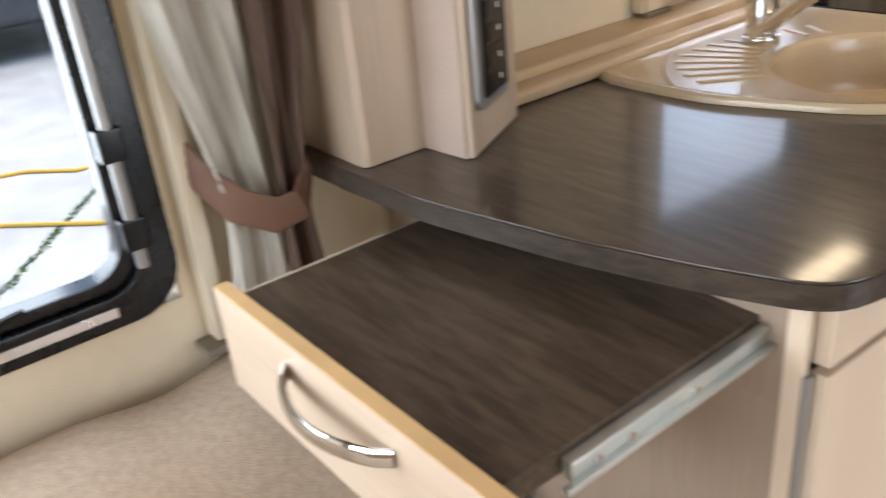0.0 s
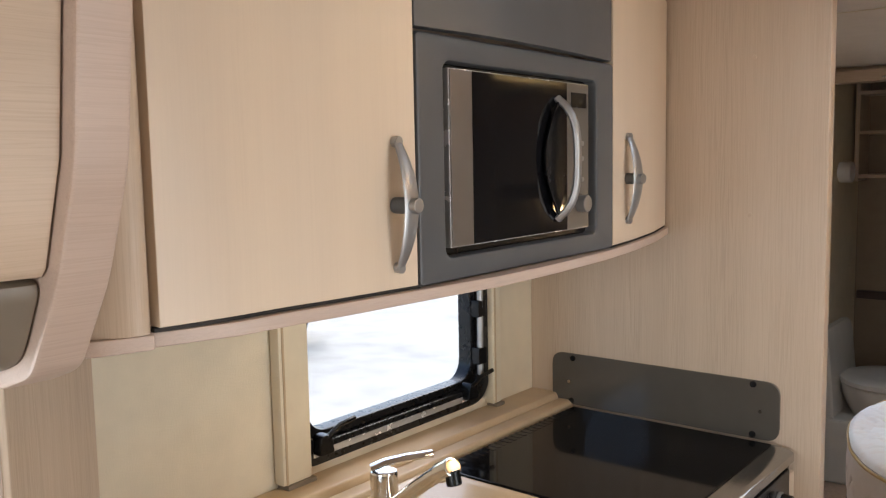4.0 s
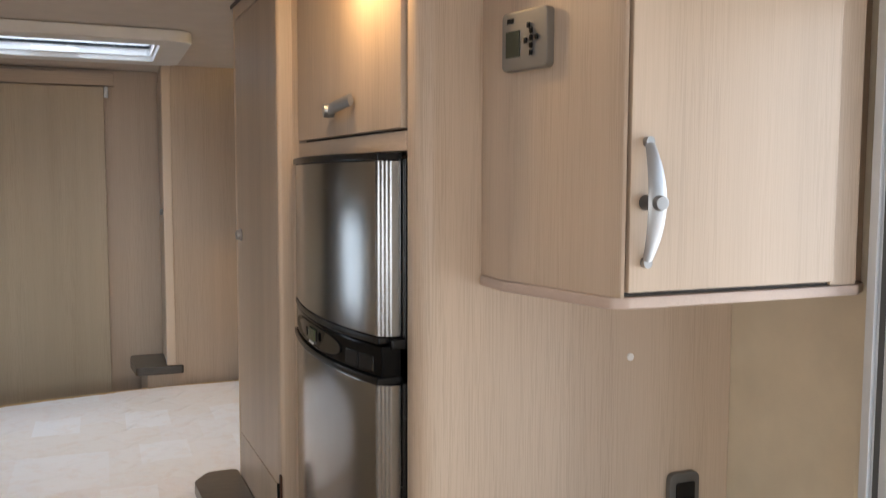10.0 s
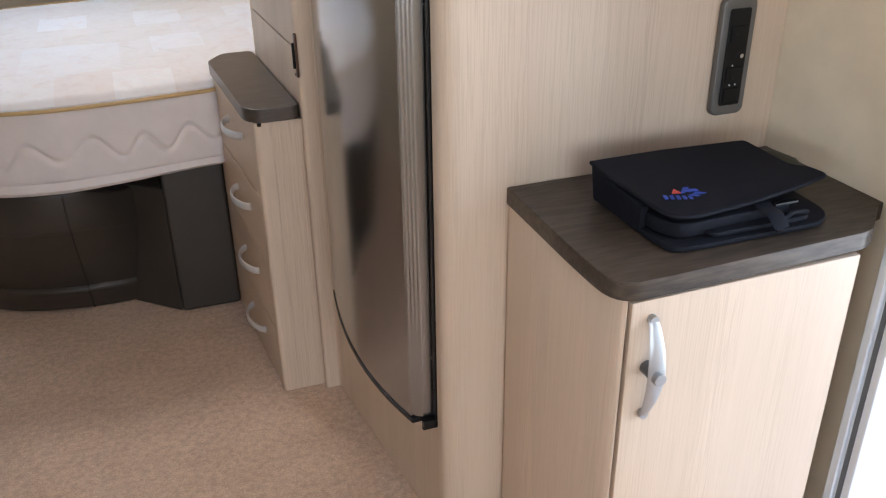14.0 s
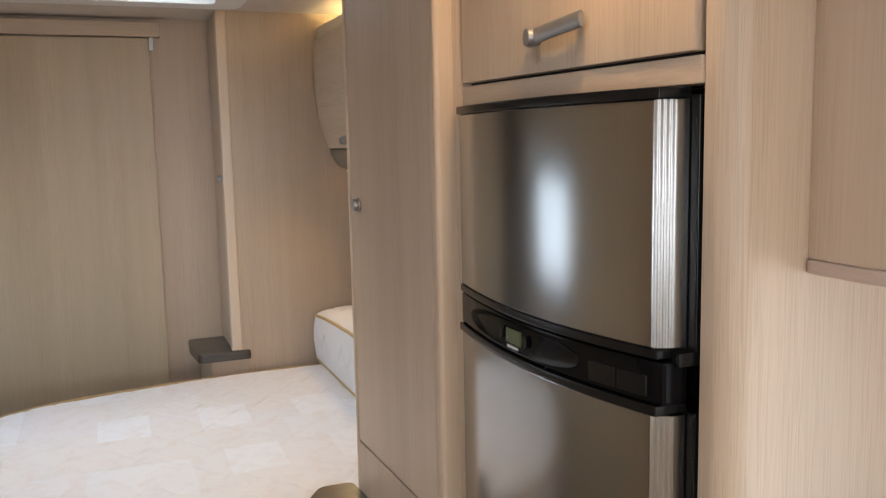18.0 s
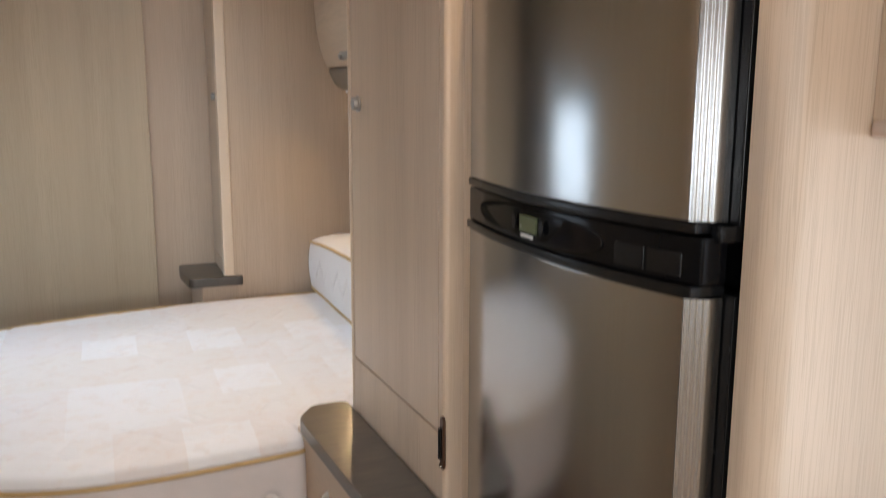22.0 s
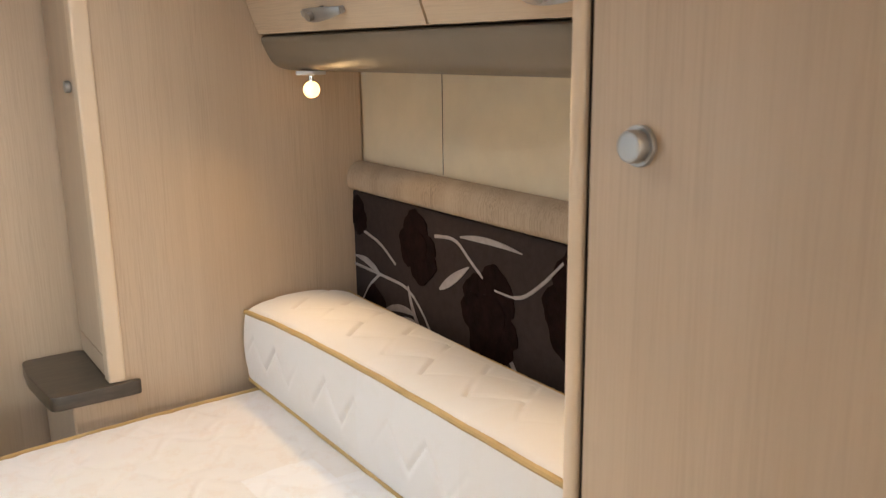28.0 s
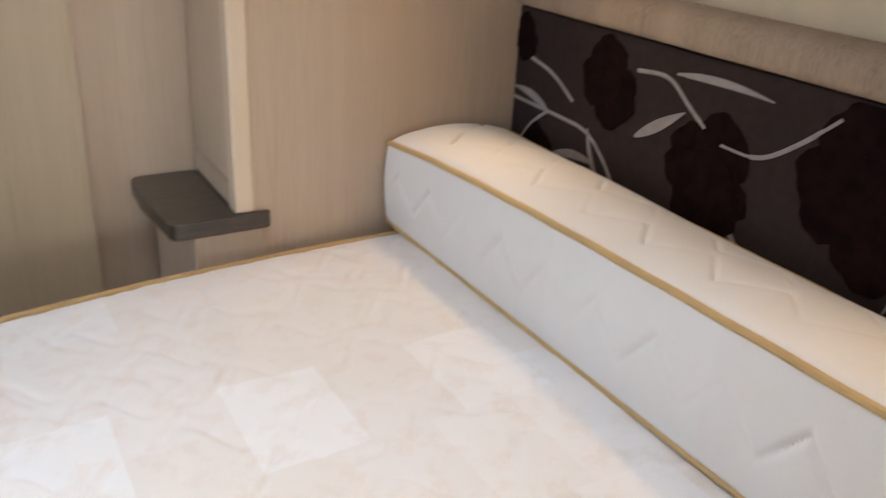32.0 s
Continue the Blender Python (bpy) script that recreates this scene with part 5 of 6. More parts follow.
mirror = lambda pts: [(x, 2 * BC[1] - y) for x, y in pts[::-1]]
tops = near_top + [(-0.425, 2.80)] + mirror(near_top)
bots = near_bot + [(-0.35, 2.80)] + mirror(near_bot)


def dense(pts, n=64):
    p = [Vector(q) for q in pts]
    ls = [0.0]
    for a_, b_ in zip(p, p[1:]):
        ls.append(ls[-1] + (b_ - a_).length)
    out = []
    for k in range(n + 1):
        v = ls[-1] * k / n
        out.append((float(np.interp(v, ls, [q.x for q in p])), float(np.interp(v, ls, [q.y for q in p]))))
    return out


ta, ba = dense(soften(tops, 0.1, 6, False)), dense(soften(bots, 0.1, 6, False))
rings = []
BASE = ((0.0, 0.0), (0.006, 0.06), (0.04, 0.17), (0.066, 0.28), (0.074, 0.30), (0.081, 0.29), (0.087, 0.25), (0.15, 0.50), (0.26, 0.87), (0.282, 0.905), (0.288, 0.935), (0.294, 0.955), (0.33, 0.985), (0.378, 1.0), (0.388, 0.985), (0.392, 0.95))
dip = lambda x: 1 - 0.13 * min(1.0, max(0.0, (x - 0.10) / 0.10))
for z, f in BASE + ((0.394, 0.5),):
    rings.append([(b_[0] + (t_[0] - b_[0]) * f, b_[1] + (t_[1] - b_[1]) * f, z * dip(t_[0]) + 0.001) for t_, b_ in zip(ta, ba)])
part("moulded_front", loft([[*r, (0.40, r[-1][1], r[0][2]), (0.40, r[0][1], r[0][2])] for r in rings]), VINYL, bed)
part("corner_panel", prism([(0.2855, 2.2535), (0.436, 2.252), (0.436, 2.42), (0.2855, 2.42)], 0.001, 0.410, "z", 0.009, seg=3), VINYL, bed)
part("corner_wing", prism([(0.2850, 2.2575), (0.2850, 2.42), (0.170, 2.42), (0.170, 2.363)], 0.001, 0.352, "z", 0.006, seg=3), VINYL, bed)
part("core", box(0.30, 1.045, 2.43, 3.36, 0.001, 0.396), VINYL, bed)
ti, bi = min(ta[:30], key=lambda p: abs(p[0] - 0.078)), min(ba[:30], key=lambda p: abs(p[0] - 0.062))
seam = [(ti[0] * f + bi[0] * (1 - f), ti[1] * f + bi[1] * (1 - f) - 0.001, z) for z, f in BASE[1:-1]]
part("seam", tube(seam, 0.0022, 6), SHADOW_GAP, bed)

mat = thing("mattress", (0.2, 2.8, 0.40), "cream island mattress with rounded foot and gold piping", "mattress")
MO = [(0.435, 2.205), (0.208, 2.180), (0.068, 2.176), (-0.043, 2.197), (-0.169, 2.253), (-0.284, 2.362), (-0.358, 2.50), (-0.405, 2.667), (-0.428, 2.80), (-0.418, 2.92), (-0.375, 3.07), (-0.317, 3.165), (-0.237, 3.245), (-0.118, 3.315), (0.06, 3.36), (0.30, 3.395), (0.60, 3.415), (1.01, 3.42)]
MC = (0.25, 2.80)
poly = dense(soften(MO, 0.06, 4, False), 300) + [(1.01, 2.275), (0.60, 2.270), (0.47, 2.250)]
poly = soften(poly, 0.004, 1)
NS = 900
ang = [2 * math.pi * k / NS for k in range(NS)]
rad = [hit_outline(poly, MC, a_) for a_ in ang]
arc_len = [0.0]
for k in range(1, NS):
    p_ = (math.cos(ang[k]) * rad[k] - math.cos(ang[k - 1]) * rad[k - 1], math.sin(ang[k]) * rad[k] - math.sin(ang[k - 1]) * rad[k - 1])
    arc_len.append(arc_len[-1] + math.hypot(*p_))


def mat_ring(z, inset, groove=False):
    out = []
    for k, a_ in enumerate(ang):
        r = rad[k] - inset
        if groove:
            s = arc_len[k] / 0.118
            w = 0.500 + 0.023 * math.sin(2 * math.pi * s + 0.7 * math.sin(1.7 * s)) + 0.004 * math.sin(2.3 * s)
            r += 0.004 - 0.0068 * math.exp(-((z - w) / 0.0075) ** 2) + 0.0015 * math.sin(arc_len[k] * 37)
        x_ = MC[0] + math.cos(a_) * r
        lift = 0.012 * min(1.0, max(0.0, (x_ - 0.08) / 0.30)) * max(0.0, min(1.0, (0.45 - z) / 0.05)) if math.sin(a_) < 0 else 0.0
        out.append((x_, MC[1] + math.sin(a_) * r, z + lift))
    return out


side_rings = [mat_ring(0.398, 0.03), mat_ring(0.402, 0.008), mat_ring(0.412, 0.0), mat_ring(0.424, 0.004), mat_ring(0.430, 0.006)]
side_rings += [mat_ring(0.436 + 0.16 * k / 40, 0.006 * abs(k / 20 - 1) ** 3, True) for k in range(41)]
side_rings += [mat_ring(0.599, 0.006)]
part("border", loft(side_rings, True, True, False), TICK_SIDE, mat, "quilted pale pink border")


CREASES = random.Random(11)
STROKES = np.array([(CREASES.uniform(-0.45, 1.0), CREASES.uniform(2.15, 3.45), CREASES.uniform(0.2, 1.2) * CREASES.choice((-1, 1)), CREASES.uniform(0.03, 0.055), CREASES.uniform(-0.5, 0.5)) for _ in range(260)] + [(0.76 + 0.21 * CREASES.random(), 2.27 + 0.031 * k, (0.75 if k % 2 else -0.75) + CREASES.uniform(-0.3, 0.3), CREASES.uniform(0.025, 0.045), CREASES.uniform(-0.5, 0.5)) for k in range(38)])
STROKES = STROKES[(STROKES[:, 0] < 0.70) | (np.arange(len(STROKES)) >= 260)]


def creases(x, y, width=0.0075):
    """Depth of short stitched creases, bent a little, scattered over the quilting."""
    dx, dy = x - STROKES[:, 0], y - STROKES[:, 1]
    c, s = np.cos(STROKES[:, 2]), np.sin(STROKES[:, 2])
    u, v = dx * c + dy * s, dy * c - dx * s
    v = v - STROKES[:, 4] * u * u * 12
    return -float(np.minimum(1.3, np.sum(np.exp(-(u / STROKES[:, 3]) ** 4 - (v / width) ** 2))))


def quilt(x, y):
    g = 0.0
    for s_, ph in ((0.19, 0.0), (0.19, 0.095)):
        v = (y + ph + 0.028 * math.sin(x * 33 + ph * 40) + 0.012 * math.sin(x * 71)) / s_
        v = abs(v - round(v)) * s_
        g += math.exp(-((v) / 0.009) ** 2)
    return -0.0026 * min(g, 1.2) + 0.003 * math.sin(x * 9 + y * 4) * math.sin(y * 11 - x * 3)


top_rings = [mat_ring(0.597, 0.004), mat_ring(0.607, 0.001), mat_ring(0.617, 0.008)]
for k in range(1, 111):
    f = 1 - k / 110
    ring_ = []
    for j, a_ in enumerate(ang):
        r = (rad[j] - 0.008) * f
        x, y = MC[0] + math.cos(a_) * r, MC[1] + math.sin(a_) * r
        d_ = rad[j] - r
        ring_.append((x, y, 0.617 + 0.016 * (1 if math.sin(a_) < 0 and MC[0] + math.cos(a_) * rad[j] > 0.45 else 1 - math.exp(-d_ / 0.035)) + (1.15 * quilt(x, y) + 0.005 * creases(x, y) * math.exp(-d_ / 0.35)) * min(1, d_ / 0.04)))
    top_rings.append(ring_)
part("top_panel", loft(top_rings[:-1], True, False, True), TICKING, mat, "pale patchwork damask top")
part("piping", tube([(x, y, 0.5985 + 0.020 * min(1.0, max(0.0, (y - 2.9) / 0.2))) for x, y, z in mat_ring(0.5985, -0.0005)][::4], 0.0048, 8, closed=True), PIPING, mat, "gold piping")
lab = part("care_label", prism([(-0.325, 2.742), (-0.320, 2.842), (-0.178, 2.835), (-0.183, 2.735)], 0.6325, 0.6336), plain("label_cloth", (0.70, 0.68, 0.60), 0.8), mat, "small woven care label")
for q in range(5):
    part("print_bar", box(-0.315 + q * 0.012, -0.310 + q * 0.012, 2.752, 2.828, 0.6337, 0.6340), plain("label_print", (0.56, 0.56, 0.45), 0.8) if q == 0 else bpy.data.materials["label_print"], lab)
part("print_block", box(-0.245, -0.195, 2.76, 2.82, 0.6337, 0.6340), bpy.data.materials["label_print"], lab)

bol = thing("bolster", (0.86, 2.85, 0.63), "cream quilted bolster mattress along the headboard, gold piping", "bolster")
prof = [(0.744, 0.636)] + [(0.738 - 0.004 * math.sin(math.pi * k / 34), 0.645 + 0.140 * k / 34) for k in range(35)]
zig = lambda s_: 4 * abs(s_ - math.floor(s_ + 0.5)) - 1
stitch = lambda d_, s_: -math.exp(-(d_ / 0.0055) ** 2) * min(1.0, max(0.0, 0.75 + 0.6 * math.sin(s_)))
prof += [(0.741 + 0.246 * k / 64, 0.790 + 0.026 * max(0.0, math.sin(math.pi * k / 64)) ** 0.55) for k in range(65)] + [(0.992, 0.72), (0.985, 0.636)]
rise = lambda y: 0.037 * (1 - math.exp(-max(0.0, 3.44 - y) / 0.3))
rs, NB = [], 420
for k in range(NB + 1):
    y = 2.262 + (3.444 - 2.262) * k / NB
    e = min(1, min(k, NB - k) / 6.0) ** 0.5
    row = []
    for x, z in prof:
        xx, zz = 0.865 + (x - 0.865) * (0.97 + 0.03 * e), 0.70 + (z - 0.70) * (0.90 + 0.10 * e)
        if z > 0.795:
            zz += (0.003 * math.sin(y * 9 + x * 5) + 0.0055 * stitch(x - 0.825 - 0.032 * zig(y / 0.118), y * 31) + 0.0055 * stitch(x - 0.915 - 0.03 * zig(y / 0.118 + 0.35), y * 27 + 2)) * e
        elif x < 0.76 and 0.66 < z < 0.78:
            xx -= (0.004 + 0.0055 * stitch(z - 0.715 - 0.026 * zig(y / 0.108 + 0.2), y * 23 + 1)) * e * math.sin(math.pi * (z - 0.66) / 0.12) ** 0.6
        row.append((xx, y, zz + rise(y) * min(1.0, max(0.0, (z - 0.66) / 0.13)) * (1.0 - 1.25 * (x - 0.741) / 0.246)))
    rs.append(row)
part("cover", loft(rs), TICK_PLAIN, bol)
for x, z, r_ in ((0.741, 0.789, 0.0055), (0.742, 0.637, 0.005), (0.988, 0.790, 0.0045)):
    part("piping", tube([(x, 2.268 + 1.168 * k / 40, z + 0.0004 * math.sin(k * 1.3) + (rise(2.268 + 1.168 * k / 40) * (1.0 if x < 0.8 else -0.25) if z > 0.7 else 0.0)) for k in range(41)], r_, 8), PIPING, bol, "gold piping")
ep = [(0.744, 3.440, 0.640), (0.739, 3.442, 0.72)] + [(0.744 + 0.24 * k / 12, 3.442, 0.783 + 0.020 * max(0.0, math.sin(math.pi * k / 12)) ** 0.55) for k in range(13)]
part("end_piping", tube(ep, 0.0045, 8), PIPING, bol, "gold piping")

head = thing("headboard", (1.03, 2.85, 0.6), "dark brown floral fabric headboard with an oatmeal padded top", "headboard")
part("panel", box(1.016, 1.0505, 2.2535, 3.4505, 0.42, 1.022, 0.004), HEAD_DARK, head)
part("padded_top", prism(soften([(1.006, 1.0235), (1.002, 1.05), (1.010, 1.075), (1.030, 1.086), (1.0505, 1.086), (1.0505, 1.0235)], 0.012), 2.2535, 3.4505, "y"), LEDGE_CLOTH, head, "oatmeal cloth padded top")


# flowers, leaves and stems woven on the headboard, a little proud of it
def flower(y, z, r, turn, petals=7):
    bm = bmesh.new()
    for k in range(petals):
        a_ = turn + 2 * math.pi * k / petals + 0.25 * math.sin(k * 2.3)
        py, pz, pr = y + math.cos(a_) * r * 0.55, z + math.sin(a_) * r * 0.55, r * (0.46 + 0.10 * math.sin(k * 1.7))
        pts = [(min(3.448, py + pr * math.cos(t_) * (1 + 0.07 * math.sin(5 * t_ + k) + 0.028 * math.sin(11 * t_ + 2 * k))), min(1.018, pz + pr * math.sin(t_) * (1 + 0.07 * math.cos(4 * t_) + 0.028 * math.sin(11 * t_ + 2 * k)))) for t_ in [2 * math.pi * j / 36 for j in range(36)]]
        prism(pts, 1.0149 - 0.0003 * k, 1.0165, "x", bm=bm)
    prism([(y + r * 0.5 * math.cos(t_) * (1 + 0.1 * math.sin(3 * t_)), z + r * 0.5 * math.sin(t_)) for t_ in [2 * math.pi * j / 16 for j in range(16)]], 1.0126, 1.0165, "x", bm=bm)
    return part("flower", bm, FLOCK, head, "dark maroon flocked flower")


for y, z, r, t_ in ((3.182, 0.937, 0.070, 0.2), (2.945, 0.848, 0.092, 0.7), (2.690, 0.905, 0.110, 0.1), (3.425, 0.968, 0.040, 0.4), (2.40, 0.93, 0.085, 0.9), (3.36, 0.73, 0.08, 0.3), (2.53, 0.76, 0.075, 0.5)):
    flower(y, z, r, t_)


def leaf(p0, p1, width, bend=0.0, name="leaf"):
    a_, b_ = Vector(p0), Vector(p1)
    d_ = b_ - a_
    n_ = Vector((-d_.y, d_.x)).normalized()
    up, dn = [], []
    for k in range(9):
        t_ = k / 8
        c = a_ + d_ * t_ + n_ * (bend * 4 * t_ * (1 - t_))
        w = 0.75 * width * math.sin(math.pi * min(1, t_ * 0.92 + 0.04)) ** 0.8 * (1.2 - 0.5 * t_)
        up.append(tuple(c + n_ * w))
        dn.append(tuple(c - n_ * w))
    return part(name, prism(up + dn[::-1], 1.0140, 1.0162, "x"), LEAF, head, "pale grey leaf")


def stem(pts, w=0.0035):
    part("stem", tube([(1.0152, y, z) for y, z in dense(soften(pts, 0.03, 4, False), 14)], w, 6, flat=(w, 0.0012, (1, 0, 0))), LEAF, head, "pale grey stem")


stem([(3.41, 0.937), (3.33, 0.92), (3.27, 0.884)])
stem([(3.12, 0.972), (3.049, 0.980), (3.005, 0.945), (2.965, 0.92)])
leaf((3.035, 0.985), (2.855, 0.986), 0.008, -0.006)
leaf((3.105, 0.868), (3.008, 0.932), 0.013)
stem([(2.93, 0.905), (2.86, 0.902), (2.80, 0.945), (2.751, 0.991)])
leaf((2.60, 0.996), (2.508, 0.940), 0.014)
stem([(3.448, 0.852), (3.337, 0.849), (3.222, 0.845), (3.165, 0.80), (3.13, 0.755)])
stem([(3.42, 0.769), (3.385, 0.815), (3.337, 0.849)])
leaf((3.337, 0.849), (3.448, 0.872), 0.010, 0.008)
leaf((3.222, 0.848), (3.155, 0.742), 0.006, 0.012)
leaf((3.20, 0.79), (3.33, 0.765), 0.011, 0.012)
leaf((3.19, 0.775), (3.31, 0.735), 0.008, 0.012)
stem([(2.62, 0.893), (2.548, 0.898), (2.48, 0.915), (2.40, 0.90)])
leaf((2.548, 0.893), (2.635, 0.775), 0.009, 0.014)
leaf((2.54, 0.885), (2.60, 0.785), 0.006, 0.010)
leaf((2.55, 0.86), (2.46, 0.85), 0.008)
stem([(2.90, 0.80), (2.86, 0.755), (2.80, 0.725)])
leaf((2.905, 0.81), (2.845, 0.735), 0.006)
leaf((2.36, 0.985), (2.27, 0.95), 0.012)

part("panel_joint", box(1.0505, 1.0532, 3.1397, 3.1407, 1.087, 1.284), LIP, thing("wall_joint", (1.05, 3.14, 1.18), "thin joint line in the wall lining over the headboard", "joint"))

# overhead locker above the bed head
ol = thing("bed_locker", (0.9, 2.85, 1.30), "pale oak overhead locker above the bed with a taupe lip", "overhead locker")
DP = [(0.776, 1.722), (0.770, 1.66), (0.772, 1.56), (0.780, 1.47), (0.793, 1.41), (0.812, 1.362)]
part("carcass", prism([(1.051, 1.725)] + [(x + 0.017, z) for x, z in DP] + [(1.051, 1.358)], 2.2545, 3.4505, "y"), OAK_Y, ol)
for y0, y1, hy in ((2.830, 3.446, 3.123), (2.262, 2.824, 2.532)):
    d = part("door", prism(soften(DP, 0.03, 3, False) + [(x + 0.015, z) for x, z in soften(DP, 0.03, 3, False)[::-1]], y0, y1, "y", 0.001), DOOR_Y, ol, "bowed oak locker door")
    q = Vector((0.7975, hy, 1.394))
    o_ = Vector((-0.94, 0, -0.33)).normalized()
    bow_handle(d, q, o_, (0, 1, 0.0), 0.142, None, True, 0.020)
part("door_gap", prism([(x + 0.012, z) for x, z in DP] + [(x + 0.0165, z) for x, z in DP[::-1]], 2.8235, 2.8305, "y"), SHADOW_GAP, ol)
part("lip", prism(soften([(0.813, 1.3595), (0.842, 1.300), (0.875, 1.289), (1.051, 1.284), (1.051, 1.3575)], 0.02, 4), 2.2545, 3.4505, "y"), LIP, ol, "taupe moulded lip")
part("cornice", prism(soften([(0.785, 1.727), (0.792, 1.768), (0.83, 1.775), (0.83, 1.727)], 0.008), 2.2545, 3.4505, "y"), CREAM, ol)
part("top_board", box(0.84, 1.051, 2.2545, 3.4505, 1.7255, 1.731), WHITE, ol)
for y in (3.348, 2.335):
    rl = thing("reading_lamp", (0.877, y, 1.285), "small lit reading lamp under the bed locker", "lamp", "reading lamps")
    part("plate", rod((0.877, y, 1.289), (0.877, y, 1.281), 0.030, 24, 0.002), WHITE, rl)
    part("neck", rod((0.877, y, 1.282), (0.877, y, 1.262), 0.005, 12), CHROME, rl)
    bmb = bmesh.new()
    bmesh.ops.create_uvsphere(bmb, u_segments=18, v_segments=10, radius=0.017, matrix=Matrix.Translation((0.877, y, 1.252)))
    part("bulb", bmb, READING_BULB, rl, "glowing bulb")

# boxed cupboard face at the bed end, and the small dark shelf
cup = thing("cupboard_door", (0.46, 3.58, 0.7), "narrow oak cupboard door at the bed end", "door")
part("leaf_panel", box(0.4575, 0.4618, 3.487, 3.694, 0.74, 1.765, 0.001), OAK, cup)
part("knob", rod((0.4575, 3.510, 1.268), (0.446, 3.510, 1.268), 0.0115, 16, 0.003), SILVER, cup, "small round silver knob")
part("lower_panel", box(0.4578, 0.4618, 3.487, 3.694, 0.695, 0.736, 0.001), OAK, cup)
part("corner_bead", prism(soften([(0.4555, 3.4455), (0.4885, 3.4455), (0.4885, 3.4515), (0.4615, 3.4515), (0.4615, 3.484), (0.4555, 3.484)], 0.006, 4), 0.694, ZC - 0.002), DOOR_CREAM, cup, "pale rounded corner bead")
shf = thing("corner_shelf", (0.42, 3.55, 0.66), "small dark laminate shelf at the bed end", "shelf")
part("slab", prism(soften([(0.515, 3.4355), (0.515, 3.4505), (0.461, 3.4505), (0.461, 3.697), (0.335, 3.697), (0.330, 3.60), (0.345, 3.4355)], 0.018, 4), 0.662, 0.692, "z", 0.003), TOP_DARK, shf)
part("support", prism(soften([(0.385, 3.455), (0.505, 3.448), (0.505, 3.4508), (0.461, 3.4512), (0.461, 3.697), (0.372, 3.697)], 0.006), 0.001, 0.661), OAK, shf)

# washroom beyond the doorway
sd = thing("sliding_door", (-0.02, 3.69, 0), "pale oak sliding washroom door, half open", "door")
part("leaf_board", box(-0.312, 0.262, 3.668, 3.692, 0.01, 1.742, 0.002), wood("sliding_door_oak", (0.50, 0.40, 0.275), (0.40, 0.31, 0.205)), sd)
kn = part("lock", rod((-0.278, 3.668, 0.895), (-0.278, 3.660, 0.895), 0.017, 20, 0.002), SILVER, sd, "square-ish silver lock knob")
part("turn", box(-0.286, -0.270, 3.652, 3.660, 0.887, 0.903, 0.002), CHROME, kn)
part("edge_pull", box(-0.326, -0.3125, 3.676, 3.682, 1.137, 1.143), CHROME, sd)
hdr = thing("door_track", (-0.2, 3.68, 1.745), "oak pelmet board above the sliding door", "pelmet")
part("board", box(XL + 0.001, 0.30, 3.650, 3.699, 1.7455, 1.795, 0.003), OAK_X, hdr)
part("runner", rod((-0.55, 3.648, 1.760), (-0.36, 3.648, 1.760), 0.004, 10), CHROME, hdr)
part("end_clip", box(0.262, 0.278, 3.652, 3.668, 1.700, 1.744, 0.002), SILVER, hdr)
sh = thing("washroom_shelves", (-0.55, 4.37, 1.35), "dim open oak shelves on the washroom wall", "shelves")
for z in (1.352, 1.556, 1.74):
    part("shelf", box(-0.77, -0.16, 4.26, 4.445, z - 0.008, z + 0.008, 0.001), OAK_X, sh)
part("side", box(-0.79, -0.7705, 4.26, 4.445, 1.33, 1.80, 0.001), OAK, sh)
part("side", box(-0.1595, -0.14, 4.26, 4.445, 1.33, 1.80, 0.001), OAK, sh)
# sheet over the rear wall, the room's dimness put into its brown
dk = plain("shaded_washroom_board", (0.30, 0.23, 0.16), 0.5)
solo("wall_washroom_lining", box(XL + 0.001, 0.60, 4.446, 4.4495, 0.001, ZC - 0.001), dk, "washroom wall lining, its brown darkened for the dim room", "wall", "structure")
dr = thing("dado_rail", (-0.4, 4.43, 0.76), "dark brown rail across the washroom wall", "rail")
part("rail", box(-0.80, 0.30, 4.415, 4.4455, 0.745, 0.785, 0.004), TRACK, dr)
roll = thing("roll_holder", (-0.78, 4.1, 1.36), "cream roll holder on the washroom wall", "holder")
part("roll", rod((XL + 0.001, 4.10, 1.375), (-0.755, 4.10, 1.375), 0.048, 24, 0.008), WHITE, roll)
wc2 = thing("toilet", (-0.57, 4.05, 0), "white swivel caravan toilet", "toilet")


def oval(cx, cy, rx, ry, n=40, egg=0.0):
    return [(cx + rx * math.cos(2 * math.pi * k / n) * (1 + egg * math.sin(2 * math.pi * k / n)), cy + ry * math.sin(2 * math.pi * k / n)) for k in range(n)]


part("pan", loft([[(x, y, z) for x, y in oval(-0.575, 4.02, rx, ry)] for rx, ry, z in ((0.135, 0.16, 0.30), (0.15, 0.18, 0.33), (0.17, 0.20, 0.38), (0.178, 0.21, 0.425), (0.174, 0.205, 0.437))]), CERAMIC, wc2)
part("lid", loft([[(x, y, z) for x, y in oval(-0.575, 4.02, rx, ry)] for rx, ry, z in ((0.178, 0.212, 0.439), (0.186, 0.218, 0.445), (0.184, 0.215, 0.462), (0.165, 0.195, 0.470), (0.10, 0.12, 0.473))]), CERAMIC, wc2, "white plastic lid")
part("seat_hinge", box(-0.77, -0.72, 3.95, 4.09, 0.42, 0.452, 0.008), CERAMIC, wc2)
part("plinth", box(-0.80, -0.40, 3.80, 4.25, 0.001, 0.298, 0.02), CERAMIC, wc2)
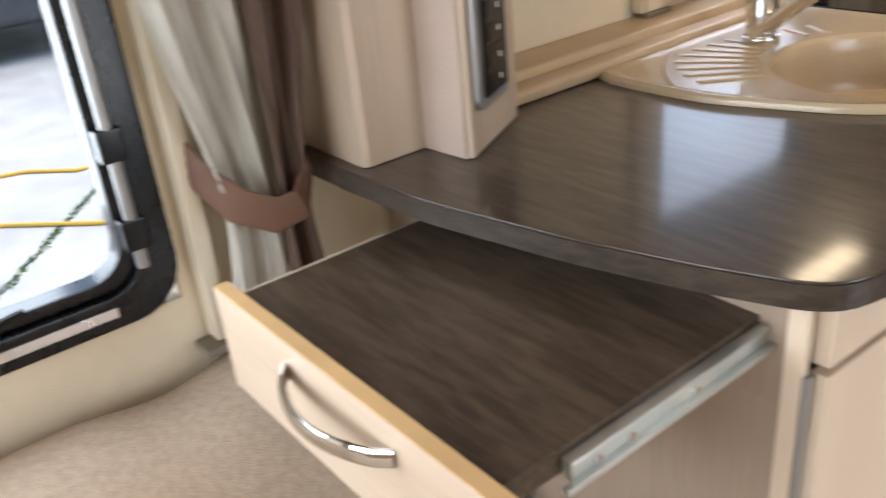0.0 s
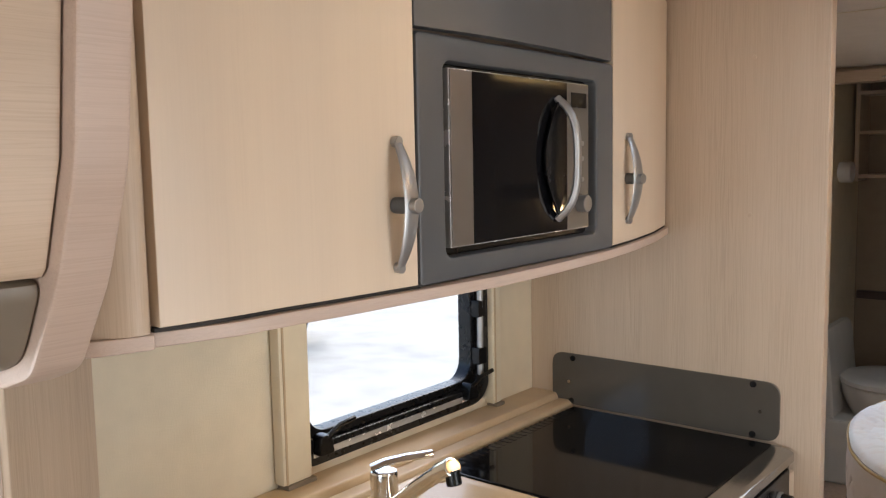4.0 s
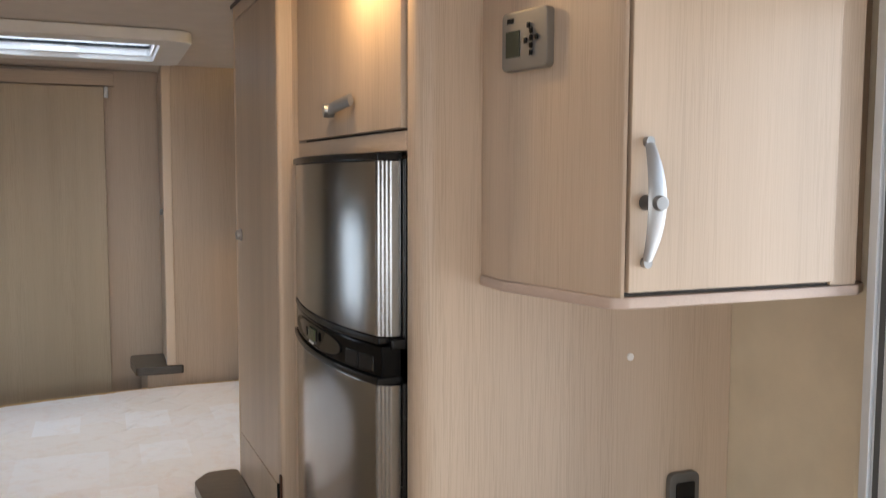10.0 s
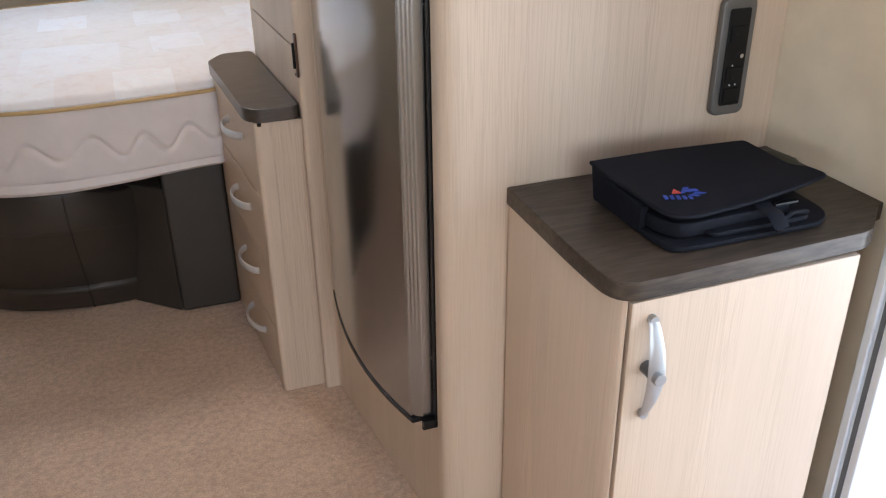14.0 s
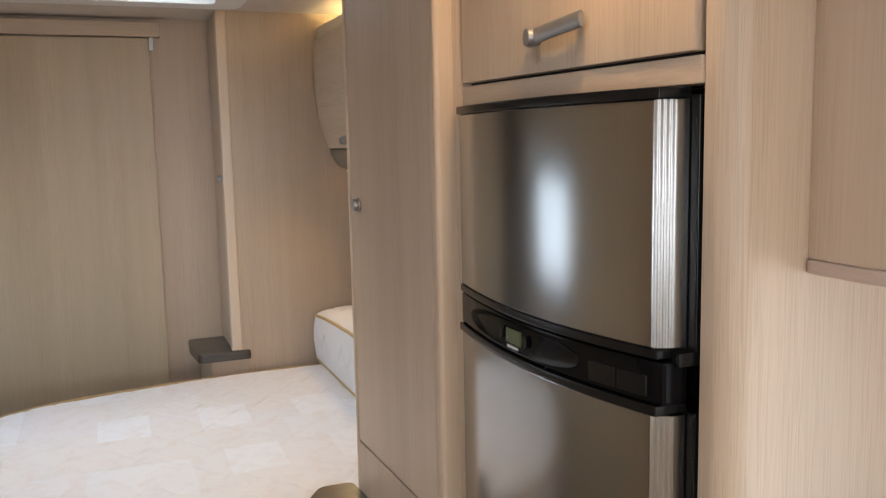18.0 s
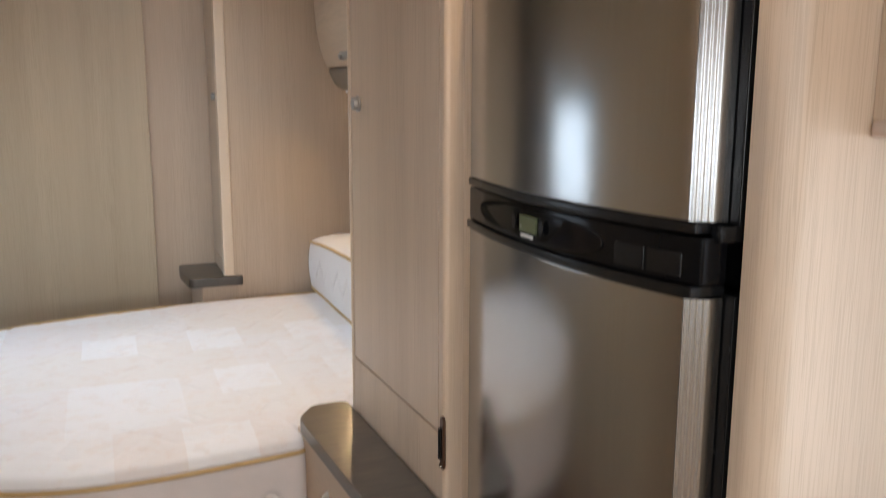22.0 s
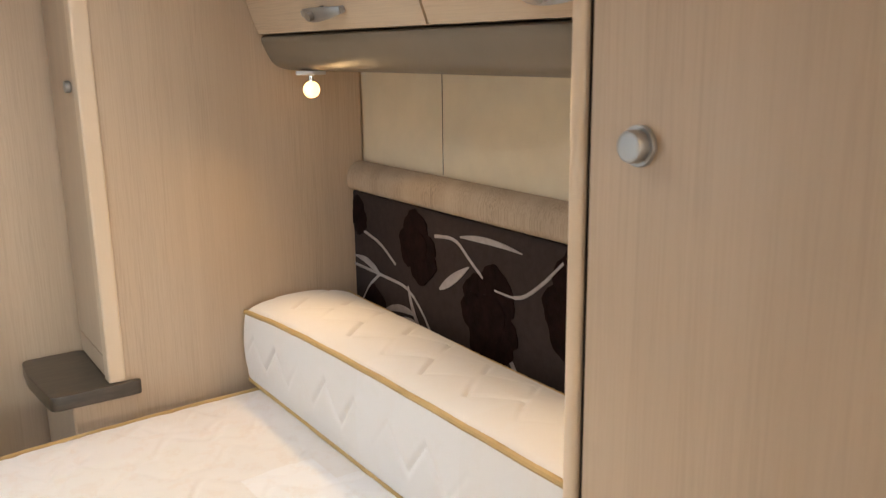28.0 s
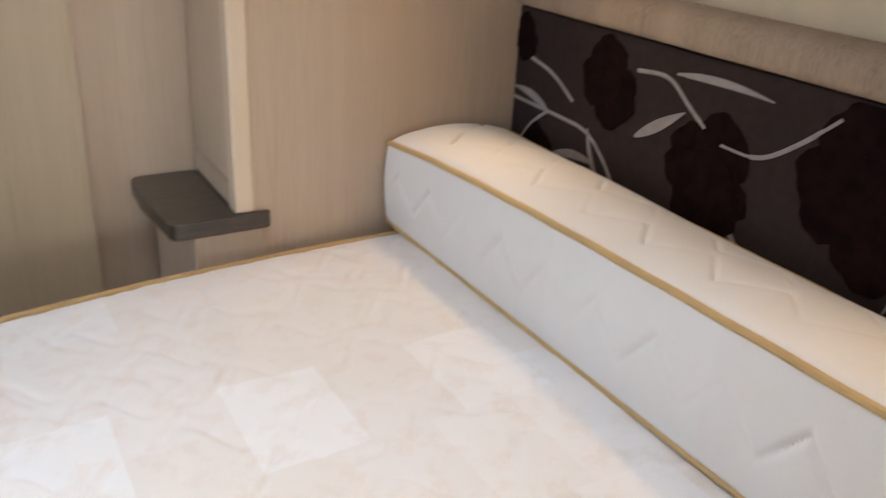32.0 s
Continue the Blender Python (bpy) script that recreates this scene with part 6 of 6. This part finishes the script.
part("cistern", loft([[(x, y, z) for x, y in rounded(-0.812, xr, 3.80, 4.22, 0.011)] for xr, z in ((-0.735, 0.30), (-0.745, 0.45), (-0.762, 0.62), (-0.772, 0.668), (-0.785, 0.68))]), CERAMIC, wc2)

# zipped document case on the low cabinet
bag = thing("document_case", (0.95, 1.04, 0.69), "black nylon zip document case with a blue and red print", "case")
low_o = soften([(0.833, 1.138), (0.832, 1.02), (0.836, 0.966), (0.87, 0.961), (1.06, 0.960), (1.090, 0.985), (1.096, 1.06), (1.085, 1.138)], 0.02, 5)
part("lower_panel", prism(low_o, 0.6875, 0.695, "z", 0.0025), CLOTH_BLACK, bag)
part("filling", prism(soften([(0.838, 1.130), (0.842, 1.01), (0.860, 0.980), (1.03, 0.985), (1.05, 1.03), (1.058, 1.128)], 0.015), 0.6955, 0.716, "z", 0.004), CLOTH_BLACK, bag)
gus = loft([[(0.829, 1.141, 0.690), (0.832, 1.03, 0.690), (0.842, 1.03, 0.690), (0.842, 1.141, 0.690)], [(0.824, 1.143, 0.742), (0.834, 1.03, 0.722), (0.846, 1.03, 0.722), (0.842, 1.143, 0.742)]])
part("gusset", finish(gus, 0.003), CLOTH_BLACK, bag)
up_o = soften([(0.824, 1.143), (0.830, 1.09), (0.841, 1.025), (0.850, 0.985), (0.885, 0.980)], 0.03, 6, False) + soften([(0.97, 0.988), (1.060, 0.999), (1.096, 1.006), (1.090, 1.03), (1.072, 1.05), (1.066, 1.137), (0.93, 1.143)], 0.006, 3, False)
tilt = lambda x, y: 0.720 + (y - 0.985) * 0.125 + 0.010 * max(0.0, (x - 0.90) / 0.2) * max(0.0, (1.14 - y) / 0.15) + 0.002 * math.sin((x - 0.82) * 25)
part("flap", finish(loft([[(x, y, tilt(x, y) + dz) for x, y in up_o] for dz in (0.0, 0.006)]), 0.002), CLOTH_BLACK, bag)
part("trim", tube([(x, y, tilt(x, y) + 0.003) for x, y in up_o], 0.0030, 8, closed=True), CLOTH_BLACK, bag)
part("strap", tube([(0.985, 0.956, 0.6965), (0.985, 0.948, 0.704), (0.984, 0.962, 0.716), (0.984, 0.990, 0.7195)], 0.004, 8, flat=(0.0125, 0.0018, (0, 0, 1))), CLOTH_BLACK, bag)
part("pocket", prism(soften([(0.90, 0.968), (1.045, 0.968), (1.060, 1.0), (0.89, 1.0)], 0.01), 0.6955, 0.703, "z", 0.003), CLOTH_BLACK, bag)
part("loop", tube([(1.00, 0.966, 0.7035), (1.02, 0.974, 0.708), (1.045, 0.976, 0.705), (1.055, 0.985, 0.699)], 0.0035, 8), CLOTH_BLACK, bag)
part("zip_pull", box(1.0, 1.035, 0.982, 0.990, 0.7165, 0.7195), BLACK, bag)
cl = part("shoulder_clip", tube([(1.072, 1.115, 0.728), (1.088, 1.10, 0.732), (1.10, 1.075, 0.728), (1.108, 1.058, 0.716)], 0.008, 8, flat=(0.014, 0.006, (0, 0, 1))), plain("olive_webbing", (0.035, 0.035, 0.02), 0.7), bag)
part("clip_ring", rod((1.070, 1.128, 0.731), (1.074, 1.120, 0.735), 0.005, 10), CHROME, cl)


def on_flap(pts, mat_, name):
    pts = [(x + 0.016, y + 0.010) for x, y in pts]
    bm = loft([[(x, y, tilt(x, y) + 0.0058 + dz) for x, y in pts] for dz in (0.0, 0.0012)])
    part(name, bm, mat_, bag)


on_flap([(0.862, 1.022), (0.874, 1.020), (0.870, 1.031)], INK_RED, "red_mark")
on_flap([(0.873, 1.019), (0.879, 1.019), (0.892, 1.030), (0.884, 1.031)], INK_BLUE, "blue_mark")
on_flap([(0.880, 1.027), (0.898, 1.023), (0.899, 1.018), (0.884, 1.020)], INK_BLUE, "blue_mark")
on_flap([(0.880, 1.012), (0.888, 1.013), (0.898, 1.004), (0.891, 1.003)], INK_BLUE, "blue_mark")
on_flap([(0.888, 1.014), (0.894, 1.017), (0.906, 1.010), (0.905, 1.006)], INK_BLUE, "blue_mark")
for k in range(5):
    x = 0.846 + k * 0.0075
    y = 1.013 - k * 0.0028
    on_flap([(x, y), (x + 0.0045, y - 0.0012), (x + 0.0062, y + 0.0068), (x + 0.0018, y + 0.008)], INK_BLUE, "blue_bar")

# ---- lounge end: sofa back, curtain, window trim ----
sofa = thing("sofa", (-0.6, -0.6, 0), "beige woven lounge sofa along the wall", "sofa")
part("base", box(XL + 0.002, -0.20, -1.6, 0.255, 0.001, 0.30, 0.01), OAK, sofa)
part("seat", prism(soften([(XL + 0.002, 0.302), (-0.17, 0.302), (-0.16, 0.38), (-0.20, 0.44), (-0.60, 0.455), (XL + 0.002, 0.455)], 0.05, 5), -1.6, 0.250, "y"), SOFA, sofa)
bk = []
for k in range(40):
    y = -1.6 + 1.845 * k / 39
    wv = 0.006 * math.sin(y * 13) + 0.004 * math.sin(y * 31 + 1)
    bk.append([(x - (0 if x < -0.8 else wv), y, z + (wv if z > 0.6 else 0)) for x, z in soften([(XL + 0.003, 0.457), (-0.54, 0.457), (-0.545, 0.50), (-0.60, 0.60), (-0.655, 0.672), (-0.72, 0.700), (XL + 0.003, 0.695)], 0.05, 5)])
part("backrest", loft(bk), SOFA, sofa, "beige woven back cushion")
trim = thing("window_trim", (-0.80, 0.0, 0.72), "cream upright trim and rail beside the lounge window", "trim")
part("upright", box(XL + 0.001, -0.785, -0.012, 0.010, 0.716, 1.30, 0.004), CREAM, trim)
part("foot", box(XL + 0.001, -0.775, -0.030, 0.018, 0.704, 0.7155, 0.003), LIP, trim)


def drape(y0, y1, x0, z0, z1, folds, pinch, mat_, name, parent, amp=0.012, lean=0.0):
    """A hanging cloth gathered at the tieback."""
    rows = []
    for i in range(25):
        z = z0 + (z1 - z0) * i / 24
        g = 1 - pinch * math.exp(-((z - 0.875) / 0.16) ** 2)
        row = []
        for k in range(61):
            s_ = k / 60
            mid = (y0 + y1) / 2 + lean * math.exp(-((z - 0.86) / 0.2) ** 2)
            y = mid + (s_ - 0.5) * (y1 - y0) * g
            x = x0 + amp * (0.6 + 0.4 * g) * math.sin(2 * math.pi * folds * s_ + 0.6 * math.sin(z * 9)) + 0.004 * math.sin(folds * 17 * s_ + z * 14)
            row.append((x, y, z))
        rows.append(row)
    bm = bmesh.new()
    vs = [[bm.verts.new(p) for p in r] for r in rows]
    for p, q in zip(vs, vs[1:]):
        for k in range(60):
            bm.faces.new((p[k], p[k + 1], q[k + 1], q[k]))
    bmesh.ops.solidify(bm, geom=bm.faces[:], thickness=0.002)
    return part(name, bm, mat_, parent)


cur = thing("curtain", (-0.77, 0.07, 0.72), "cream and brown curtain held by a brown tieback", "curtain")
drape(-0.024, 0.108, -0.760, 0.722, 1.30, 2.0, 0.34, CURTAIN, "cream_drape", cur, 0.012, 0.020)
drape(0.082, 0.156, -0.742, 0.775, 1.30, 1.6, 0.45, CURTAIN_B, "brown_drape", cur, 0.012, -0.02)
tb = [(-0.80, 0.004, 0.945), (-0.765, 0.006, 0.925), (-0.742, 0.03, 0.890), (-0.725, 0.065, 0.872), (-0.722, 0.095, 0.876), (-0.745, 0.122, 0.900), (-0.79, 0.132, 0.920)]
part("tieback", tube([tuple(Vector(tb[0]).lerp(Vector(tb[0]), 0))] + tb[1:], 0.004, 10, flat=(0.004, 0.022, (0, 0, 1))), TIEBACK, cur, "brown leatherette tieback")

# ---- outside ----
solo("ground", box(-120, 120, -120, 120, -0.55, -0.45), CONCRETE, "pale bright concrete yard", "ground", "structure")


def wheel(parent, c, r, w, axis=(0, 1, 0)):
    c, ax = Vector(c), Vector(axis)
    t_ = part("wheel", rod(c - ax * w / 2, c + ax * w / 2, r, 28, 0.02), TYRE, parent)
    part("rim", rod(c - ax * (w / 2 + 0.006), c + ax * (w / 2 + 0.006), r * 0.62, 20, 0.01), GREY, t_)


car = thing("parked_car", (-6.1, 3.5, -0.45), "black parked car with red tail lamps", "car")
cb = [(-9.6, 0.0), (-9.6, 0.45), (-9.3, 0.75), (-8.7, 0.82), (-8.2, 1.28), (-7.2, 1.33), (-6.72, 1.20), (-6.45, 0.86), (-6.36, 0.70), (-6.36, 0.30), (-6.45, 0.02)]
ROT = Matrix.Translation((-2.3, 6.2 + 6.36 * 1.25, -0.40)) @ Matrix.Rotation(radians(90), 4, "Z") @ Matrix.Diagonal((1.25, 1, 1, 1))


def placed(bm, m):
    bmesh.ops.transform(bm, matrix=m, verts=bm.verts)
    return bm


part("body", placed(prism(soften([(x, z + 0.2) for x, z in cb], 0.18, 4), 4.0, 5.6, "y", 0.06), ROT), CAR_PAINT, car)
part("rear_glass", placed(prism([(-6.70, 1.36), (-6.47, 1.08), (-6.43, 1.08), (-6.66, 1.38)], 4.2, 5.4, "y"), ROT), BLACK_GLASS, car)
for y0, y1 in ((3.985, 4.28), (5.32, 5.615)):
    part("tail_lamp", placed(box(-6.60, -6.38, y0, y1, 0.82, 1.02, 0.03), ROT), TAIL_RED, car, "red tail lamp")
    part("bumper_strip", placed(box(-6.38, -6.335, y0 + 0.02, y1 - 0.04, 0.46, 0.52, 0.005), ROT), RUBBER, car)
part("number_plate", placed(box(-6.36, -6.33, 4.55, 5.05, 0.72, 0.84), ROT), WHITE, car)
for x in (-9.0, -7.0):
    for y in (4.08, 5.52):
        c = ROT @ Vector((x, y, 0.31))
        wheel(car, c, 0.31, 0.2, (ROT.to_3x3() @ Vector((0, 1, 0))))
van = thing("parked_caravan", (-19, 19.5, -0.45), "white touring caravan parked across the yard", "caravan")
part("shell", prism(soften([(-21.2, -0.05), (-16.4, -0.05), (-16.3, 1.2), (-16.9, 2.2), (-20.8, 2.2), (-21.3, 1.2)], 0.25, 4), 19.0, 21.1, "y", 0.05), VAN_WHITE, van)
part("side_window", box(-19.6, -18.2, 18.97, 19.02, 0.9, 1.5, 0.02), BLACK_GLASS, van)
part("bumper", box(-20.9, -16.5, 18.94, 18.99, -0.05, 0.16, 0.02), LIP, van)
part("plate", box(-19.1, -18.5, 18.93, 18.96, 0.10, 0.24), plain("amber_plate", (0.65, 0.28, 0.05), 0.5), van)
for x in (-20.6, -16.8):
    part("rear_lamp", box(x - 0.18, x + 0.18, 18.95, 19.0, 0.18, 0.36, 0.02), TAIL_RED, van)
    wheel(van, (x, 19.2, -0.15), 0.30, 0.2)
trol = thing("hand_trolley", (-12.6, 13, -0.45), "thin blue-framed hand trolley with one wheel", "trolley")
part("pole", rod((-12.6, 13.0, -0.2), (-12.75, 13.0, 0.9), 0.03, 10), plain("blue_metal", (0.10, 0.16, 0.30), 0.4), trol)
part("crossbar", rod((-13.6, 13.0, -0.10), (-12.6, 13.0, -0.12), 0.025, 10), GREY, trol)
wheel(trol, (-12.6, 13.0, -0.29), 0.15, 0.06)
seat_ = thing("ground_mat", (-10.6, 14.6, -0.45), "dark rolled mat lying in the yard", "mat")
part("roll", rod((-11.2, 14.4, -0.27), (-9.9, 15.2, -0.27), 0.17, 18, 0.04), CAR_PAINT, seat_)
cab = thing("hook_up_cable", (-4.6, 0.6, -0.45), "yellow hook-up cable lying on the concrete", "cable")
part("run", tube([(-5.46, 0.3, -0.44), (-5.35, 0.62, -0.44), (-5.1, 0.85, -0.44), (-5.0, 1.4, -0.44), (-5.3, 2.6, -0.44)], 0.013, 8), CABLE, cab)
part("run", tube([(-4.62, -0.6, -0.44), (-4.58, 0.3, -0.44), (-4.2, 0.66, -0.44), (-4.0, 0.9, -0.44), (-3.6, 1.9, -0.44)], 0.013, 8), CABLE, cab)
rng = random.Random(4)
bmg = bmesh.new()
for k in range(900):
    s_ = rng.random()
    x, y = -3.5 - 2.2 * s_ + rng.gauss(0, 0.012), -0.12 + 1.75 * s_ + rng.gauss(0, 0.012)
    h, a_ = rng.uniform(0.006, 0.025), rng.uniform(0, 6.28)
    dx, dy = 0.007 * math.cos(a_), 0.007 * math.sin(a_)
    v = [bmg.verts.new(p) for p in ((x - dx, y - dy, -0.452), (x + dx, y + dy, -0.452), (x + 2 * dy, y - 2 * dx, -0.45 + h))]
    bmg.faces.new(v)
solo("grass_line", bmg, GRASS, "thin line of grass in a concrete joint", "grass", "stuff")
dv = thing("parked_van", (-9.2, 2.0, -0.45), "dark grey vehicle parked beyond the lounge window", "van")
part("body", prism(soften([(-11.5, -0.15), (-8.6, -0.15), (-8.5, 0.6), (-9.0, 1.5), (-11.5, 1.5)], 0.2, 4), 0.2, 4.6, "y", 0.05), plain("dark_grey_paint", (0.06, 0.065, 0.07), 0.3, coat=0.4), dv)
part("window", box(-8.83, -8.60, 0.8, 3.8, 0.75, 1.15, 0.02), BLACK_GLASS, dv)
for y in (1.0, 3.8):
    wheel(dv, (-8.75, y, -0.12), 0.33, 0.2, (1, 0, 0))
